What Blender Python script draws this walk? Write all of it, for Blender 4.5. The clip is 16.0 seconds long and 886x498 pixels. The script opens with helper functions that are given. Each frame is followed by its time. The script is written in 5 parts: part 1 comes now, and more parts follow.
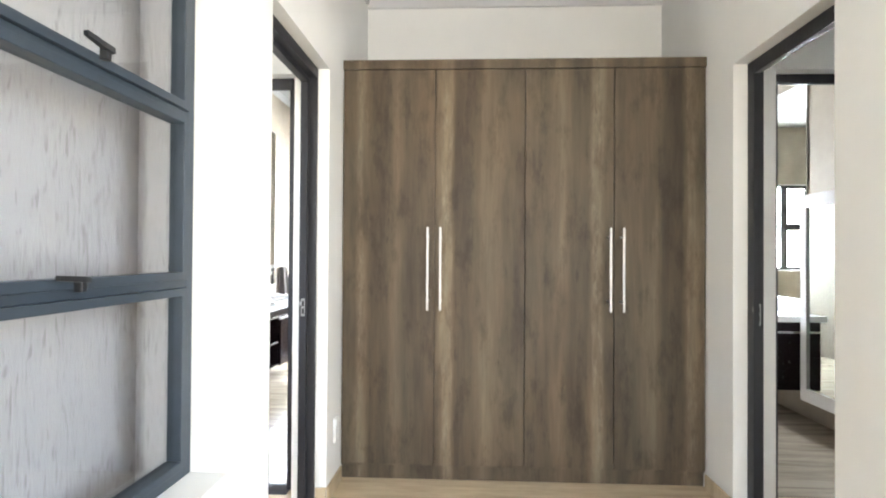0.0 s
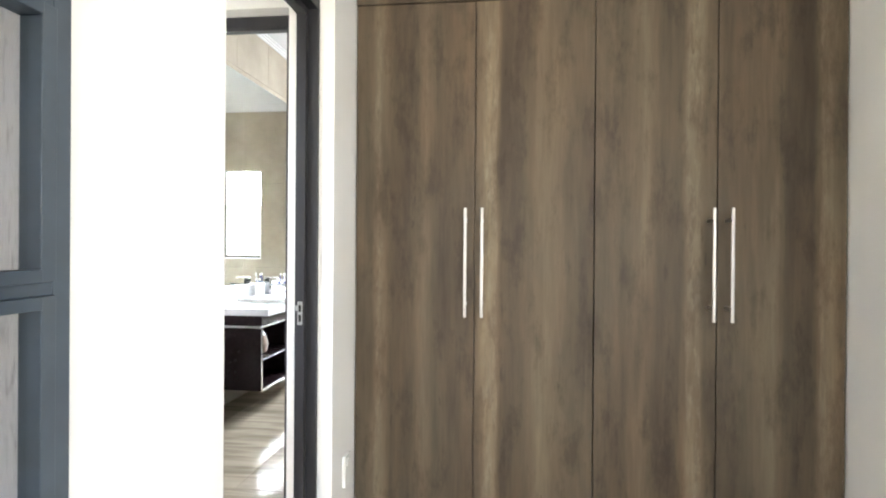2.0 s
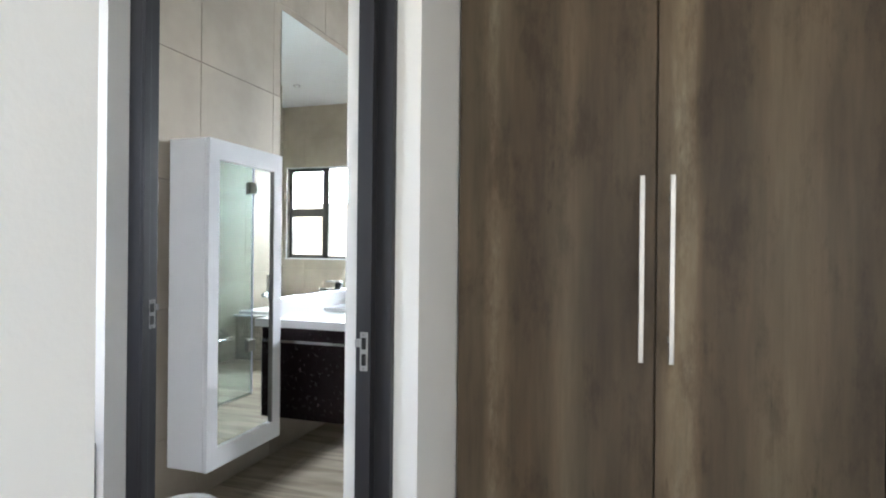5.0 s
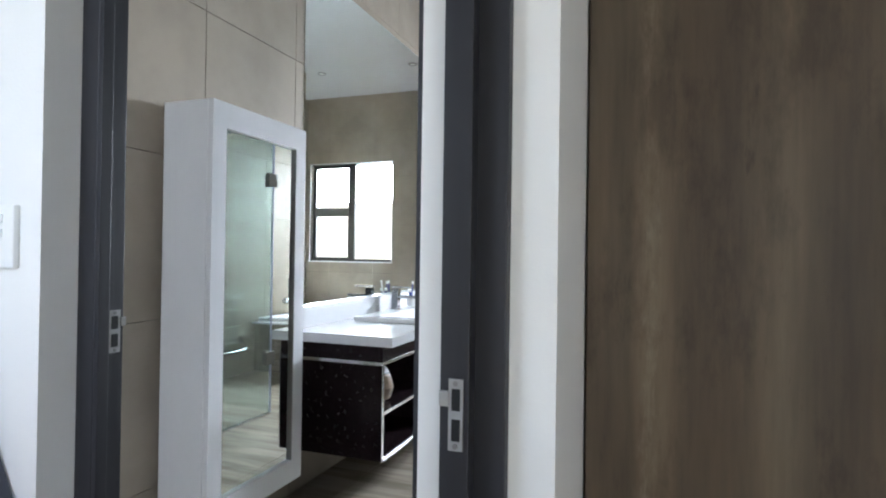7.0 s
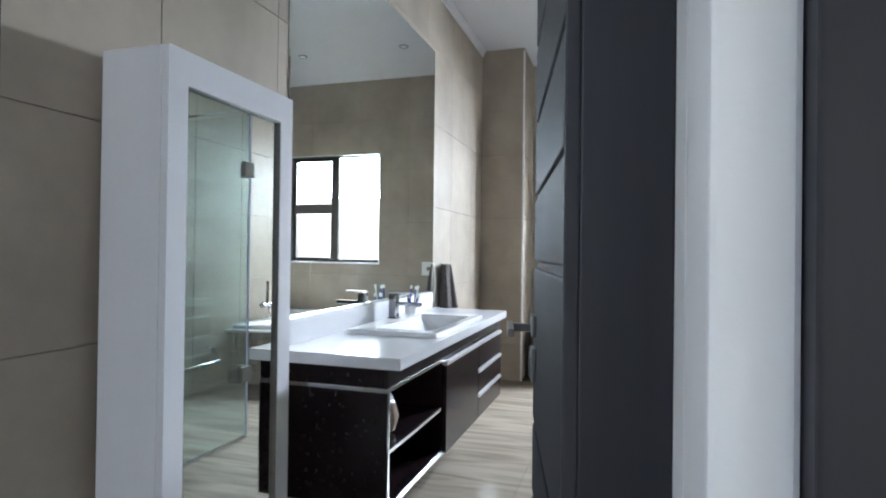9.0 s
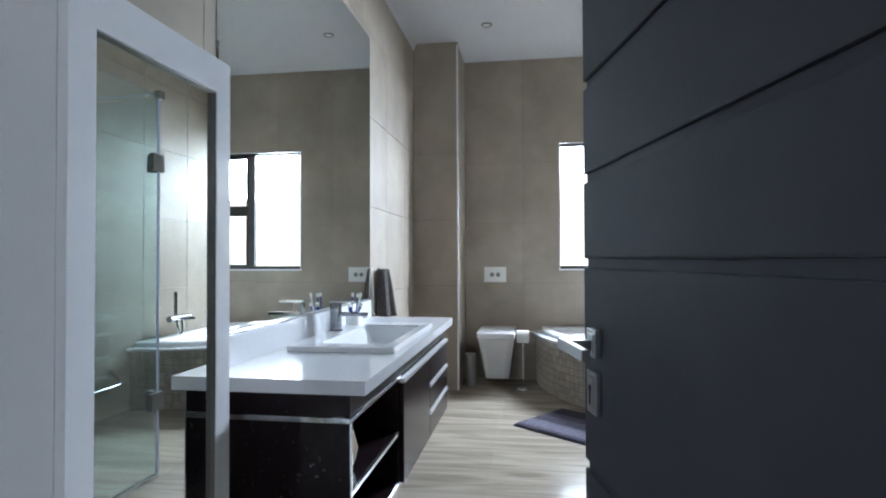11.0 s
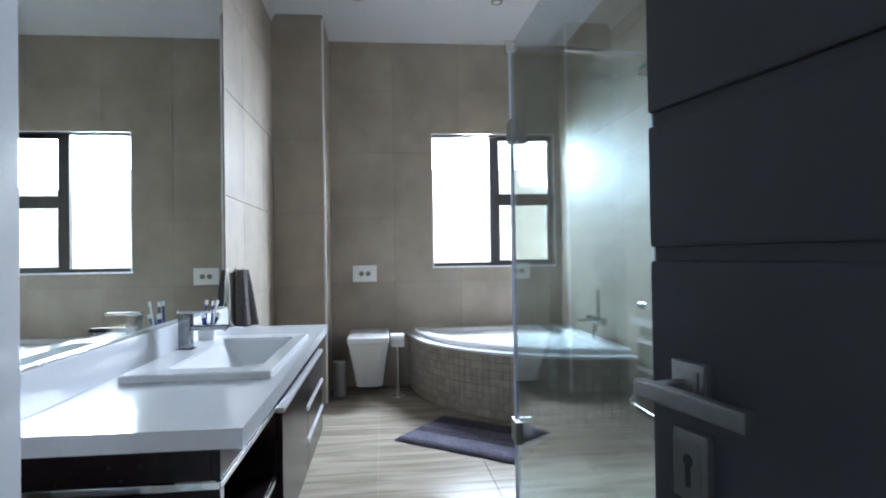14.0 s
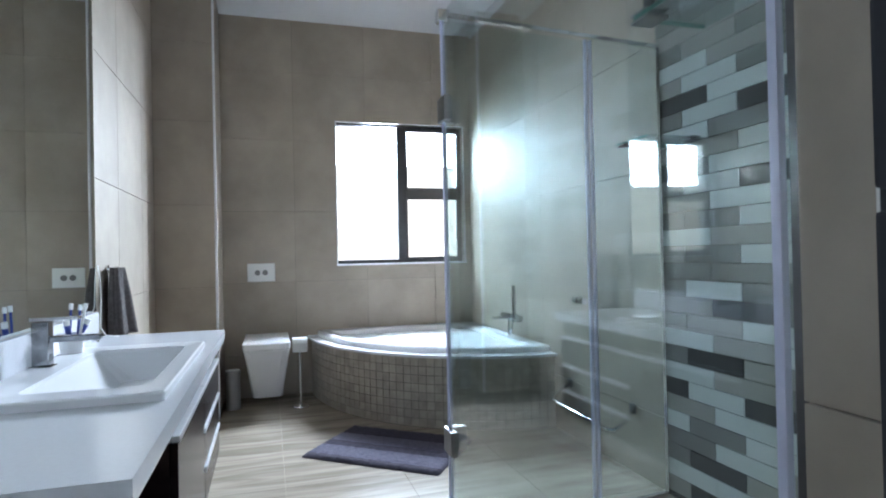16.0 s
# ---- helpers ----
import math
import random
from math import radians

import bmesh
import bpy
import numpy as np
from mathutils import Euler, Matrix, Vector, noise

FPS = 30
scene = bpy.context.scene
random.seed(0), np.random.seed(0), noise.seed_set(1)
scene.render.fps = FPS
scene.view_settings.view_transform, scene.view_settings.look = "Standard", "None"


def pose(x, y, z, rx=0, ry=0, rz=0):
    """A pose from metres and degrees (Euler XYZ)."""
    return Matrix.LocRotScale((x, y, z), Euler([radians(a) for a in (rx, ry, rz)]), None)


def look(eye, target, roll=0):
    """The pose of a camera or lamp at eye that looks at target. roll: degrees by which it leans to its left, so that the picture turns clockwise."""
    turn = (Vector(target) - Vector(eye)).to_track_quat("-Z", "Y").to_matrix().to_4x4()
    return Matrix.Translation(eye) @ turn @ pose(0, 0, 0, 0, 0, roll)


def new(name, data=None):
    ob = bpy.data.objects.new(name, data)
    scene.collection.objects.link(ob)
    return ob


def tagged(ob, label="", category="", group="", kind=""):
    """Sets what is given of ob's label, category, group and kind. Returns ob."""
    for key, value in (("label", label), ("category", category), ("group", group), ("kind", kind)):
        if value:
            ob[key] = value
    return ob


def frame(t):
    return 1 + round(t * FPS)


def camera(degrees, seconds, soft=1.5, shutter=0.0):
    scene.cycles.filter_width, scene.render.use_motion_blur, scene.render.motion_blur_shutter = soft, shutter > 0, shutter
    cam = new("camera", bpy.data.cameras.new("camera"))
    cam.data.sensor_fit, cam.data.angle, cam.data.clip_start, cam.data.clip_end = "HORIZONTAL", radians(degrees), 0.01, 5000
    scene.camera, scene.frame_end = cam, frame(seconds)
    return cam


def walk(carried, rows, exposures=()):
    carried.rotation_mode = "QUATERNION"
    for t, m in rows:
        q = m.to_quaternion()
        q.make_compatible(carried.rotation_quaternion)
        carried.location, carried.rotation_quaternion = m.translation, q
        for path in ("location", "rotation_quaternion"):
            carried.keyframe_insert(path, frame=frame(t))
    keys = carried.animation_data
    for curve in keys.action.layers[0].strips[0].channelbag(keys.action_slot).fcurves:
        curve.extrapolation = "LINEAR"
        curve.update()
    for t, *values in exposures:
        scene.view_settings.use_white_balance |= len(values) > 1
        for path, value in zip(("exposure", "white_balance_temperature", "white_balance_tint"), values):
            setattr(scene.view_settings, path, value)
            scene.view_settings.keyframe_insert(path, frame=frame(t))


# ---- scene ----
cam = camera(74.6, 16.0, soft=2.0)
PATH = [
    (0, (0.051, 0.314, 1.197), (-0.047, 2.311, 1.219), 0.37),
    (0.5, (0.077, 0.502, 1.191), (-0.067, 2.497, 1.188), 0.47),
    (1, (0.081, 0.685, 1.187), (-0.107, 2.676, 1.178), 0.49),
    (1.5, (0.035, 0.868, 1.177), (-0.169, 2.858, 1.175), 0.53),
    (2, (0.009, 1.033, 1.187), (-0.228, 3.019, 1.181), 0.42),
    (2.5, (-0.017, 1.19, 1.18), (-0.295, 3.171, 1.179), 0.46),
    (3, (-0.01, 1.335, 1.165), (-0.377, 3.301, 1.172), 0.59),
    (3.5, (-0.026, 1.486, 1.156), (-0.479, 3.434, 1.166), 0.6),
    (4, (-0.043, 1.633, 1.17), (-0.588, 3.557, 1.17), 0.5),
    (4.2, (-0.075, 1.686, 1.171), (-0.631, 3.607, 1.169), 0.5),
    (6.5, (-0.441, 2.298, 1.146), (-1.127, 4.177, 1.157), 0.8),
    (7, (-0.538, 2.41, 1.132), (-1.213, 4.292, 1.149), 0.8),
    (7.5, (-0.642, 2.528, 1.134), (-1.308, 4.413, 1.15), 0.7),
    (8, (-0.716, 2.637, 1.125), (-1.372, 4.526, 1.143), 0.5),
    (8.5, (-0.785, 2.744, 1.134), (-1.422, 4.64, 1.152), 0.7),
    (10.8, (-1.06, 3.005, 1.135), (-1.402, 4.975, 1.162), -0.2),
    (11, (-1.103, 3.053, 1.122), (-1.405, 5.029, 1.157), -0.2),
    (11.5, (-1.156, 3.094, 1.127), (-1.376, 5.082, 1.158), -0.2),
    (12, (-1.197, 3.15, 1.124), (-1.322, 5.146, 1.154), -0.4),
    (12.5, (-1.236, 3.227, 1.117), (-1.268, 5.227, 1.148), -0.6),
    (13, (-1.258, 3.307, 1.119), (-1.21, 5.306, 1.148), -0.7),
    (13.5, (-1.278, 3.376, 1.119), (-1.145, 5.371, 1.145), -0.8),
    (14, (-1.291, 3.45, 1.116), (-1.084, 5.439, 1.141), -0.9),
    (14.5, (-1.319, 3.544, 1.113), (-1.021, 5.521, 1.138), -0.9),
    (15, (-1.357, 3.614, 1.111), (-0.96, 5.574, 1.132), -1.0),
    (15.5, (-1.382, 3.675, 1.102), (-0.893, 5.614, 1.12), -1.1),
    (16, (-1.387, 3.744, 1.086), (-0.813, 5.66, 1.106), -1.2),
]
walk(cam, [(t, look(eye, target, roll)) for t, eye, target, roll in PATH],
     [(0, 3.48, 6400, 10), (2, 3.36, 6500, 10), (4, 2.75, 6350, 10), (6.5, 2.22, 6000, 10), (8.5, 1.98, 5850, 10), (11.5, 1.69, 5560, 9), (12.5, 1.78, 5540, 9), (14, 1.64, 5500, 9), (14.6, 1.77, 5490, 9), (16, 1.71, 5470, 9)])

# ---- world and light ----
world = bpy.data.worlds.new("world")
scene.world = world
world.use_nodes = True
wn = world.node_tree
sky = wn.nodes.new("ShaderNodeTexSky")
sky.sky_type = "NISHITA"
sky.sun_disc = False
sky.sun_elevation = radians(50)
sky.sun_rotation = radians(200)
wn.links.new(sky.outputs[0], wn.nodes["Background"].inputs[0])
wn.nodes["Background"].inputs[1].default_value = 0.12


def area_lamp(name, x, y, z, w, h, power, target, color=(1, 1, 1), spread=180):
    d = bpy.data.lights.new(name, "AREA")
    d.shape, d.size, d.size_y, d.energy, d.color = "RECTANGLE", w, h, power, color
    d.spread = radians(spread)
    ob = new(name, d)
    ob.matrix_world = look((x, y, z), target)
    return ob


sun = new("sun", bpy.data.lights.new("sun", "SUN"))
sun.data.energy, sun.data.angle, sun.data.color = 5.0, radians(0.5), (1.0, 0.95, 0.88)
sun.matrix_world = look((0, 0, 0), (-0.25, 0.55, -0.95))

# Area lamp added just outside the bathroom window, standing in for sky light.
area_lamp("bath_window_sky_lamp", 0.06, 9.22, 2.12, 1.10, 0.66, 140, (-0.80, 6.2, 0.90), (0.88, 0.945, 1.0))
area_lamp("bath_east_window_light", 0.85, 8.70, 1.62, 0.8, 1.1, 30, (0.85, 0, 1.1), (0.88, 0.95, 1.0))
# Fill lamp at an added, unseen east opening; brightens the west wall.
area_lamp("passage_east_fill", 1.42, 1.18, 1.34, 1.45, 1.45, 3.6, (-1, 1.18, 1.34), (0.97, 0.98, 1.0))
# Fill lamp added at the unseen rear opening to light the passage.
area_lamp("rear_fill", 0.85, -3.65, 1.4, 2.6, 1.9, 9.0, (0.4, 3, 1.35), (1.0, 0.99, 0.97))
# Narrow-spread fill lamp at an added, unseen opening of the lobby.
area_lamp("lobby_fill", -1.72, 2.06, 1.55, 0.6, 1.05, 0.5, (-1.80, 5, 1.4), (0.86, 0.93, 1.0), 100)

# ---- materials ----


def mat(name, color=(0.8, 0.8, 0.8), rough=0.5, metal=0.0, noise_amt=0.0, noise_scale=4.0, bump=0.0, bump_scale=80.0,
        stretch=(1, 1, 1), color2=None, random_amt=0.0, coat=0.0, spec=0.5, ramp=(0.35, 0.65)):
    m = bpy.data.materials.new(name)
    m.use_nodes = True
    nt = m.node_tree
    b = nt.nodes["Principled BSDF"]
    b.inputs["Base Color"].default_value = (*color, 1)
    b.inputs["Roughness"].default_value = rough
    b.inputs["Metallic"].default_value = metal
    b.inputs["Specular IOR Level"].default_value = spec
    b.inputs["Coat Weight"].default_value = coat
    b.inputs["Coat Roughness"].default_value = 0.06
    mp = nt.nodes.new("ShaderNodeMapping")
    mp.inputs["Scale"].default_value = stretch
    geo = nt.nodes.new("ShaderNodeNewGeometry")
    nt.links.new(geo.outputs["Position"], mp.inputs["Vector"])
    col = None
    if noise_amt > 0:
        n1 = nt.nodes.new("ShaderNodeTexNoise")
        n1.inputs["Scale"].default_value = noise_scale
        n1.inputs["Detail"].default_value = 6
        n1.inputs["Roughness"].default_value = 0.6
        nt.links.new(mp.outputs[0], n1.inputs["Vector"])
        r = nt.nodes.new("ShaderNodeValToRGB")
        c2 = color2 or tuple(c * (1 - noise_amt) for c in color)
        r.color_ramp.elements[0].position, r.color_ramp.elements[1].position = ramp
        r.color_ramp.elements[0].color = (*c2, 1)
        r.color_ramp.elements[1].color = (*color, 1)
        nt.links.new(n1.outputs["Fac"], r.inputs[0])
        col = r.outputs[0]
        nt.links.new(col, b.inputs["Base Color"])
    if random_amt > 0:
        oi = nt.nodes.new("ShaderNodeObjectInfo")
        mr = nt.nodes.new("ShaderNodeMapRange")
        mr.inputs["To Min"].default_value = 1 - random_amt
        mr.inputs["To Max"].default_value = 1 + random_amt
        nt.links.new(oi.outputs["Random"], mr.inputs["Value"])
        hv = nt.nodes.new("ShaderNodeHueSaturation")
        hv.inputs["Color"].default_value = (*color, 1)
        if col:
            nt.links.new(col, hv.inputs["Color"])
        nt.links.new(mr.outputs[0], hv.inputs["Value"])
        nt.links.new(hv.outputs[0], b.inputs["Base Color"])
    if bump > 0:
        n2 = nt.nodes.new("ShaderNodeTexNoise")
        n2.inputs["Scale"].default_value = bump_scale
        n2.inputs["Detail"].default_value = 4
        nt.links.new(mp.outputs[0], n2.inputs["Vector"])
        bp = nt.nodes.new("ShaderNodeBump")
        bp.inputs["Strength"].default_value = bump
        bp.inputs["Distance"].default_value = 0.01
        nt.links.new(n2.outputs["Fac"], bp.inputs["Height"])
        nt.links.new(bp.outputs[0], b.inputs["Normal"])
    return m


def wood_laminate():
    """Grey-brown weathered oak print: long vertical grain in boards, pale worn streaks and dark flecks."""
    m = bpy.data.materials.new("wood_laminate")
    m.use_nodes = True
    nt = m.node_tree
    L = nt.links.new
    b = nt.nodes["Principled BSDF"]
    geo = nt.nodes.new("ShaderNodeNewGeometry")

    def noise_tex(scale, sx, sz, detail=5.0, rough=0.6, off=0.0):
        mp = nt.nodes.new("ShaderNodeMapping")
        mp.inputs["Scale"].default_value = (sx, sx, sz)
        mp.inputs["Location"].default_value = (off, off, off)
        L(geo.outputs["Position"], mp.inputs["Vector"])
        n = nt.nodes.new("ShaderNodeTexNoise")
        n.inputs["Scale"].default_value = scale
        n.inputs["Detail"].default_value = detail
        n.inputs["Roughness"].default_value = rough
        L(mp.outputs[0], n.inputs["Vector"])
        return n.outputs["Fac"]

    def ramp(src, stops):
        r = nt.nodes.new("ShaderNodeValToRGB")
        while len(r.color_ramp.elements) < len(stops):
            r.color_ramp.elements.new(0.5)
        for e, (p, c) in zip(r.color_ramp.elements, stops):
            e.position, e.color = p, (*c, 1)
        L(src, r.inputs[0])
        return r.outputs[0]

    def mix(kind, fac, a, c):
        n = nt.nodes.new("ShaderNodeMix")
        n.data_type, n.blend_type = "RGBA", kind
        if isinstance(fac, float):
            n.inputs["Factor"].default_value = fac
        else:
            L(fac, n.inputs["Factor"])
        L(a, n.inputs["A"])
        L(c, n.inputs["B"])
        return n.outputs["Result"]

    # boards of the print across the four doors: (place across the front, tone)
    tones = [(0.018, 0.82), (0.045, 1.00), (0.060, 1.45), (0.077, 1.15), (0.090, 0.72), (0.129, 0.72), (0.161, 1.15), (0.192, 0.88), (0.241, 0.82), (0.272, 1.00), (0.295, 1.48), (0.312, 1.36), (0.323, 0.76), (0.365, 0.78), (0.400, 1.18), (0.483, 0.90), (0.527, 1.05), (0.570, 0.80), (0.611, 1.22), (0.645, 0.82), (0.682, 0.82), (0.696, 1.36), (0.716, 1.46), (0.732, 1.00), (0.769, 0.80), (0.813, 0.90), (0.860, 1.18), (0.881, 0.72), (0.931, 0.72), (0.946, 1.36), (0.968, 1.25), (0.989, 0.95)]
    sep = nt.nodes.new("ShaderNodeSeparateXYZ")
    L(geo.outputs["Position"], sep.inputs[0])
    wob = nt.nodes.new("ShaderNodeMath")
    wob.operation = "MULTIPLY_ADD"
    wob.inputs[1].default_value = 0.050
    L(noise_tex(11.0, 1.0, 0.13, 6.0, 0.66, 2.0), wob.inputs[0])
    L(sep.outputs[0], wob.inputs[2])
    mr = nt.nodes.new("ShaderNodeMapRange")
    mr.inputs["From Min"].default_value, mr.inputs["From Max"].default_value = -0.638, 1.302
    L(wob.outputs[0], mr.inputs["Value"])
    tone = ramp(mr.outputs[0], [(p, (v / 2, v / 2, v / 2)) for p, v in tones])
    body = ramp(tone, [(0.34, (0.061, 0.045, 0.0295)), (0.50, (0.092, 0.071, 0.047)), (0.60, (0.117, 0.093, 0.062)), (0.80, (0.172, 0.140, 0.094))])
    blotch = ramp(noise_tex(5.0, 1.0, 0.16, 4.0, 0.55), [(0.32, (0.66, 0.62, 0.60)), (0.50, (1.0, 1.0, 1.0)), (0.68, (1.18, 1.17, 1.14))])
    col = mix("MULTIPLY", 1.0, body, blotch)
    hue = ramp(noise_tex(3.1, 1.0, 0.30, 3.0, 0.5, 31.0), [(0.40, (1.07, 1.0, 0.945)), (0.60, (1.00, 1.005, 0.99))])
    col = mix("MULTIPLY", 1.0, col, hue)
    mott = ramp(noise_tex(22.0, 1.0, 0.10, 6.0, 0.62, 21.0), [(0.36, (0.84, 0.83, 0.82)), (0.52, (1.0, 1.0, 1.0)), (0.66, (1.15, 1.14, 1.12))])
    col = mix("MULTIPLY", 1.0, col, mott)
    line = ramp(tone, [(0.60, (0, 0, 0)), (0.76, (1, 1, 1))])
    worn = ramp(noise_tex(30.0, 1.0, 0.26, 6.0, 0.74, 3.0), [(0.45, (0, 0, 0)), (0.62, (0.62, 0.62, 0.62))])
    pale = ramp(noise_tex(60.0, 1.0, 0.20, 4.0, 0.7, 9.0), [(0.35, (0.15, 0.118, 0.080)), (0.65, (0.285, 0.240, 0.172))])
    streak = mix("MULTIPLY", 1.0, line, worn)
    col = mix("MIX", streak, col, pale)
    crack = ramp(noise_tex(42.0, 1.0, 0.22, 5.0, 0.7, 17.0), [(0.60, (1, 1, 1)), (0.68, (0.72, 0.68, 0.64))])
    col = mix("MULTIPLY", streak, col, crack)
    fine = ramp(noise_tex(110.0, 1.0, 0.05, 4.0), [(0.32, (0.92, 0.915, 0.91)), (0.68, (1.06, 1.055, 1.05))])
    col = mix("MULTIPLY", 1.0, col, fine)
    smudge = ramp(noise_tex(12.0, 1.0, 0.34, 6.0, 0.70, 11.0), [(0.50, (1, 1, 1)), (0.66, (0.62, 0.575, 0.55))])
    col = mix("MULTIPLY", 0.9, col, smudge)
    fleck = ramp(noise_tex(34.0, 1.0, 0.20, 4.0, 0.6, 5.0), [(0.68, (1, 1, 1)), (0.74, (0.66, 0.62, 0.58))])
    col = mix("MULTIPLY", 0.8, col, fleck)
    L(col, b.inputs["Base Color"])
    b.inputs["Roughness"].default_value = 0.55
    b.inputs["Specular IOR Level"].default_value = 0.3
    bp = nt.nodes.new("ShaderNodeBump")
    bp.inputs["Strength"].default_value = 0.2
    bp.inputs["Distance"].default_value = 0.004
    L(noise_tex(90.0, 1.0, 0.04, 4.0), bp.inputs["Height"])
    L(bp.outputs[0], b.inputs["Normal"])
    return m


def streak_tile():
    """Polished wood-look porcelain with wavy streaks across the room."""
    m = bpy.data.materials.new("streaked_porcelain")
    m.use_nodes = True
    nt = m.node_tree
    L = nt.links.new
    b = nt.nodes["Principled BSDF"]
    geo = nt.nodes.new("ShaderNodeNewGeometry")
    mp = nt.nodes.new("ShaderNodeMapping")
    mp.inputs["Scale"].default_value = (1.1, 9.0, 1.0)
    L(geo.outputs["Position"], mp.inputs["Vector"])
    n = nt.nodes.new("ShaderNodeTexNoise")
    n.inputs["Scale"].default_value = 1.5
    n.inputs["Detail"].default_value = 5
    n.inputs["Distortion"].default_value = 0.9
    L(mp.outputs[0], n.inputs["Vector"])
    r = nt.nodes.new("ShaderNodeValToRGB")
    r.color_ramp.elements[0].position, r.color_ramp.elements[0].color = 0.32, (0.228, 0.190, 0.145, 1)
    r.color_ramp.elements[1].position, r.color_ramp.elements[1].color = 0.64, (0.385, 0.335, 0.268, 1)
    L(n.outputs["Fac"], r.inputs[0])
    oi = nt.nodes.new("ShaderNodeObjectInfo")
    mr = nt.nodes.new("ShaderNodeMapRange")
    mr.inputs["To Min"].default_value, mr.inputs["To Max"].default_value = 0.96, 1.04
    L(oi.outputs["Random"], mr.inputs["Value"])
    hv = nt.nodes.new("ShaderNodeHueSaturation")
    L(r.outputs[0], hv.inputs["Color"])
    L(mr.outputs[0], hv.inputs["Value"])
    L(hv.outputs[0], b.inputs["Base Color"])
    b.inputs["Roughness"].default_value = 0.16
    b.inputs["Specular IOR Level"].default_value = 0.36
    return m


def glass_mat(name, tint, base=0.05, rough=0.0):
    m = bpy.data.materials.new(name)
    m.use_nodes = True
    nt = m.node_tree
    nt.nodes.remove(nt.nodes["Principled BSDF"])
    tr = nt.nodes.new("ShaderNodeBsdfTransparent")
    tr.inputs[0].default_value = (*tint, 1)
    gl = nt.nodes.new("ShaderNodeBsdfGlossy")
    gl.inputs["Roughness"].default_value = rough
    lw = nt.nodes.new("ShaderNodeLayerWeight")
    lw.inputs["Blend"].default_value = 0.5
    pw = nt.nodes.new("ShaderNodeMath")
    pw.operation = "POWER"
    pw.inputs[1].default_value = 4.0
    nt.links.new(lw.outputs["Facing"], pw.inputs[0])
    fr = nt.nodes.new("ShaderNodeMath")
    fr.operation = "MULTIPLY_ADD"
    fr.inputs[1].default_value, fr.inputs[2].default_value = 0.9, base
    nt.links.new(pw.outputs[0], fr.inputs[0])
    mx = nt.nodes.new("ShaderNodeMixShader")
    nt.links.new(fr.outputs[0], mx.inputs[0])
    nt.links.new(tr.outputs[0], mx.inputs[1])
    nt.links.new(gl.outputs[0], mx.inputs[2])
    nt.links.new(mx.outputs[0], nt.nodes["Material Output"].inputs[0])
    return m


def plaster_rough():
    """Grey-white textured outdoor plaster with scraped vertical flecks."""
    m = mat("scraped_plaster", (0.55, 0.53, 0.54), 0.9)
    nt = m.node_tree
    L = nt.links.new
    b = nt.nodes["Principled BSDF"]
    geo = nt.nodes.new("ShaderNodeNewGeometry")
    mp = nt.nodes.new("ShaderNodeMapping")
    mp.inputs["Scale"].default_value = (1, 1, 0.2)
    L(geo.outputs["Position"], mp.inputs["Vector"])
    n = nt.nodes.new("ShaderNodeTexNoise")
    n.inputs["Scale"].default_value = 95
    n.inputs["Detail"].default_value = 5
    n.inputs["Roughness"].default_value = 0.65
    L(mp.outputs[0], n.inputs["Vector"])
    big = nt.nodes.new("ShaderNodeTexNoise")
    big.inputs["Scale"].default_value = 5
    L(geo.outputs["Position"], big.inputs["Vector"])
    ad = nt.nodes.new("ShaderNodeMath")
    ad.operation = "MULTIPLY_ADD"
    ad.inputs[1].default_value = 0.12
    L(big.outputs["Fac"], ad.inputs[0])
    L(n.outputs["Fac"], ad.inputs[2])
    r = nt.nodes.new("ShaderNodeValToRGB")
    for e, (p, c) in zip(r.color_ramp.elements, [(0.425, (0.33, 0.31, 0.315)), (0.515, (0.475, 0.457, 0.468))]):
        e.position, e.color = p, (*c, 1)
    L(ad.outputs[0], r.inputs[0])
    L(r.outputs[0], b.inputs["Base Color"])
    bp = nt.nodes.new("ShaderNodeBump")
    bp.inputs["Strength"].default_value, bp.inputs["Distance"].default_value = 0.5, 0.01
    L(ad.outputs[0], bp.inputs["Height"])
    L(bp.outputs[0], b.inputs["Normal"])
    return m


PAINT = mat("white_wall_paint", (0.80, 0.795, 0.775), 0.6, noise_amt=0.04, noise_scale=2.5, bump=0.05, bump_scale=140)
# One white ceiling paint twice: shade put into the first, light into the second.
CEILDIM = mat("shaded_ceiling_paint", (0.61, 0.61, 0.615), 0.7, noise_amt=0.03, noise_scale=1.5)
CEILLIT = mat("lit_ceiling_paint", (0.84, 0.84, 0.82), 0.7, noise_amt=0.03, noise_scale=1.5)
WOOD = wood_laminate()
FRAME = mat("charcoal_frame_paint", (0.026, 0.025, 0.029), 0.5, spec=0.35, noise_amt=0.25, noise_scale=30, stretch=(1, 1, 0.08), bump=0.06, bump_scale=60)
DOOR = mat("charcoal_door_paint", (0.039, 0.038, 0.043), 0.68, spec=0.2, noise_amt=0.12, noise_scale=6, bump=0.03, bump_scale=120)
ALU = mat("blue_grey_aluminium", (0.028, 0.040, 0.055), 0.45, noise_amt=0.15, noise_scale=14)
BRONZE = mat("dark_bronze_aluminium", (0.05, 0.045, 0.045), 0.4, noise_amt=0.15, noise_scale=14)
TILE = mat("beige_stone_tile", (0.415, 0.358, 0.288), 0.62, spec=0.2, noise_amt=0.22, noise_scale=2.2, bump=0.03, bump_scale=9, random_amt=0.05)
GROUT = mat("grey_grout", (0.22, 0.195, 0.165), 0.85, noise_amt=0.2, noise_scale=40)
FLOOR = streak_tile()
FGROUT = mat("beige_floor_grout", (0.36, 0.30, 0.225), 0.7, noise_amt=0.15, noise_scale=30)
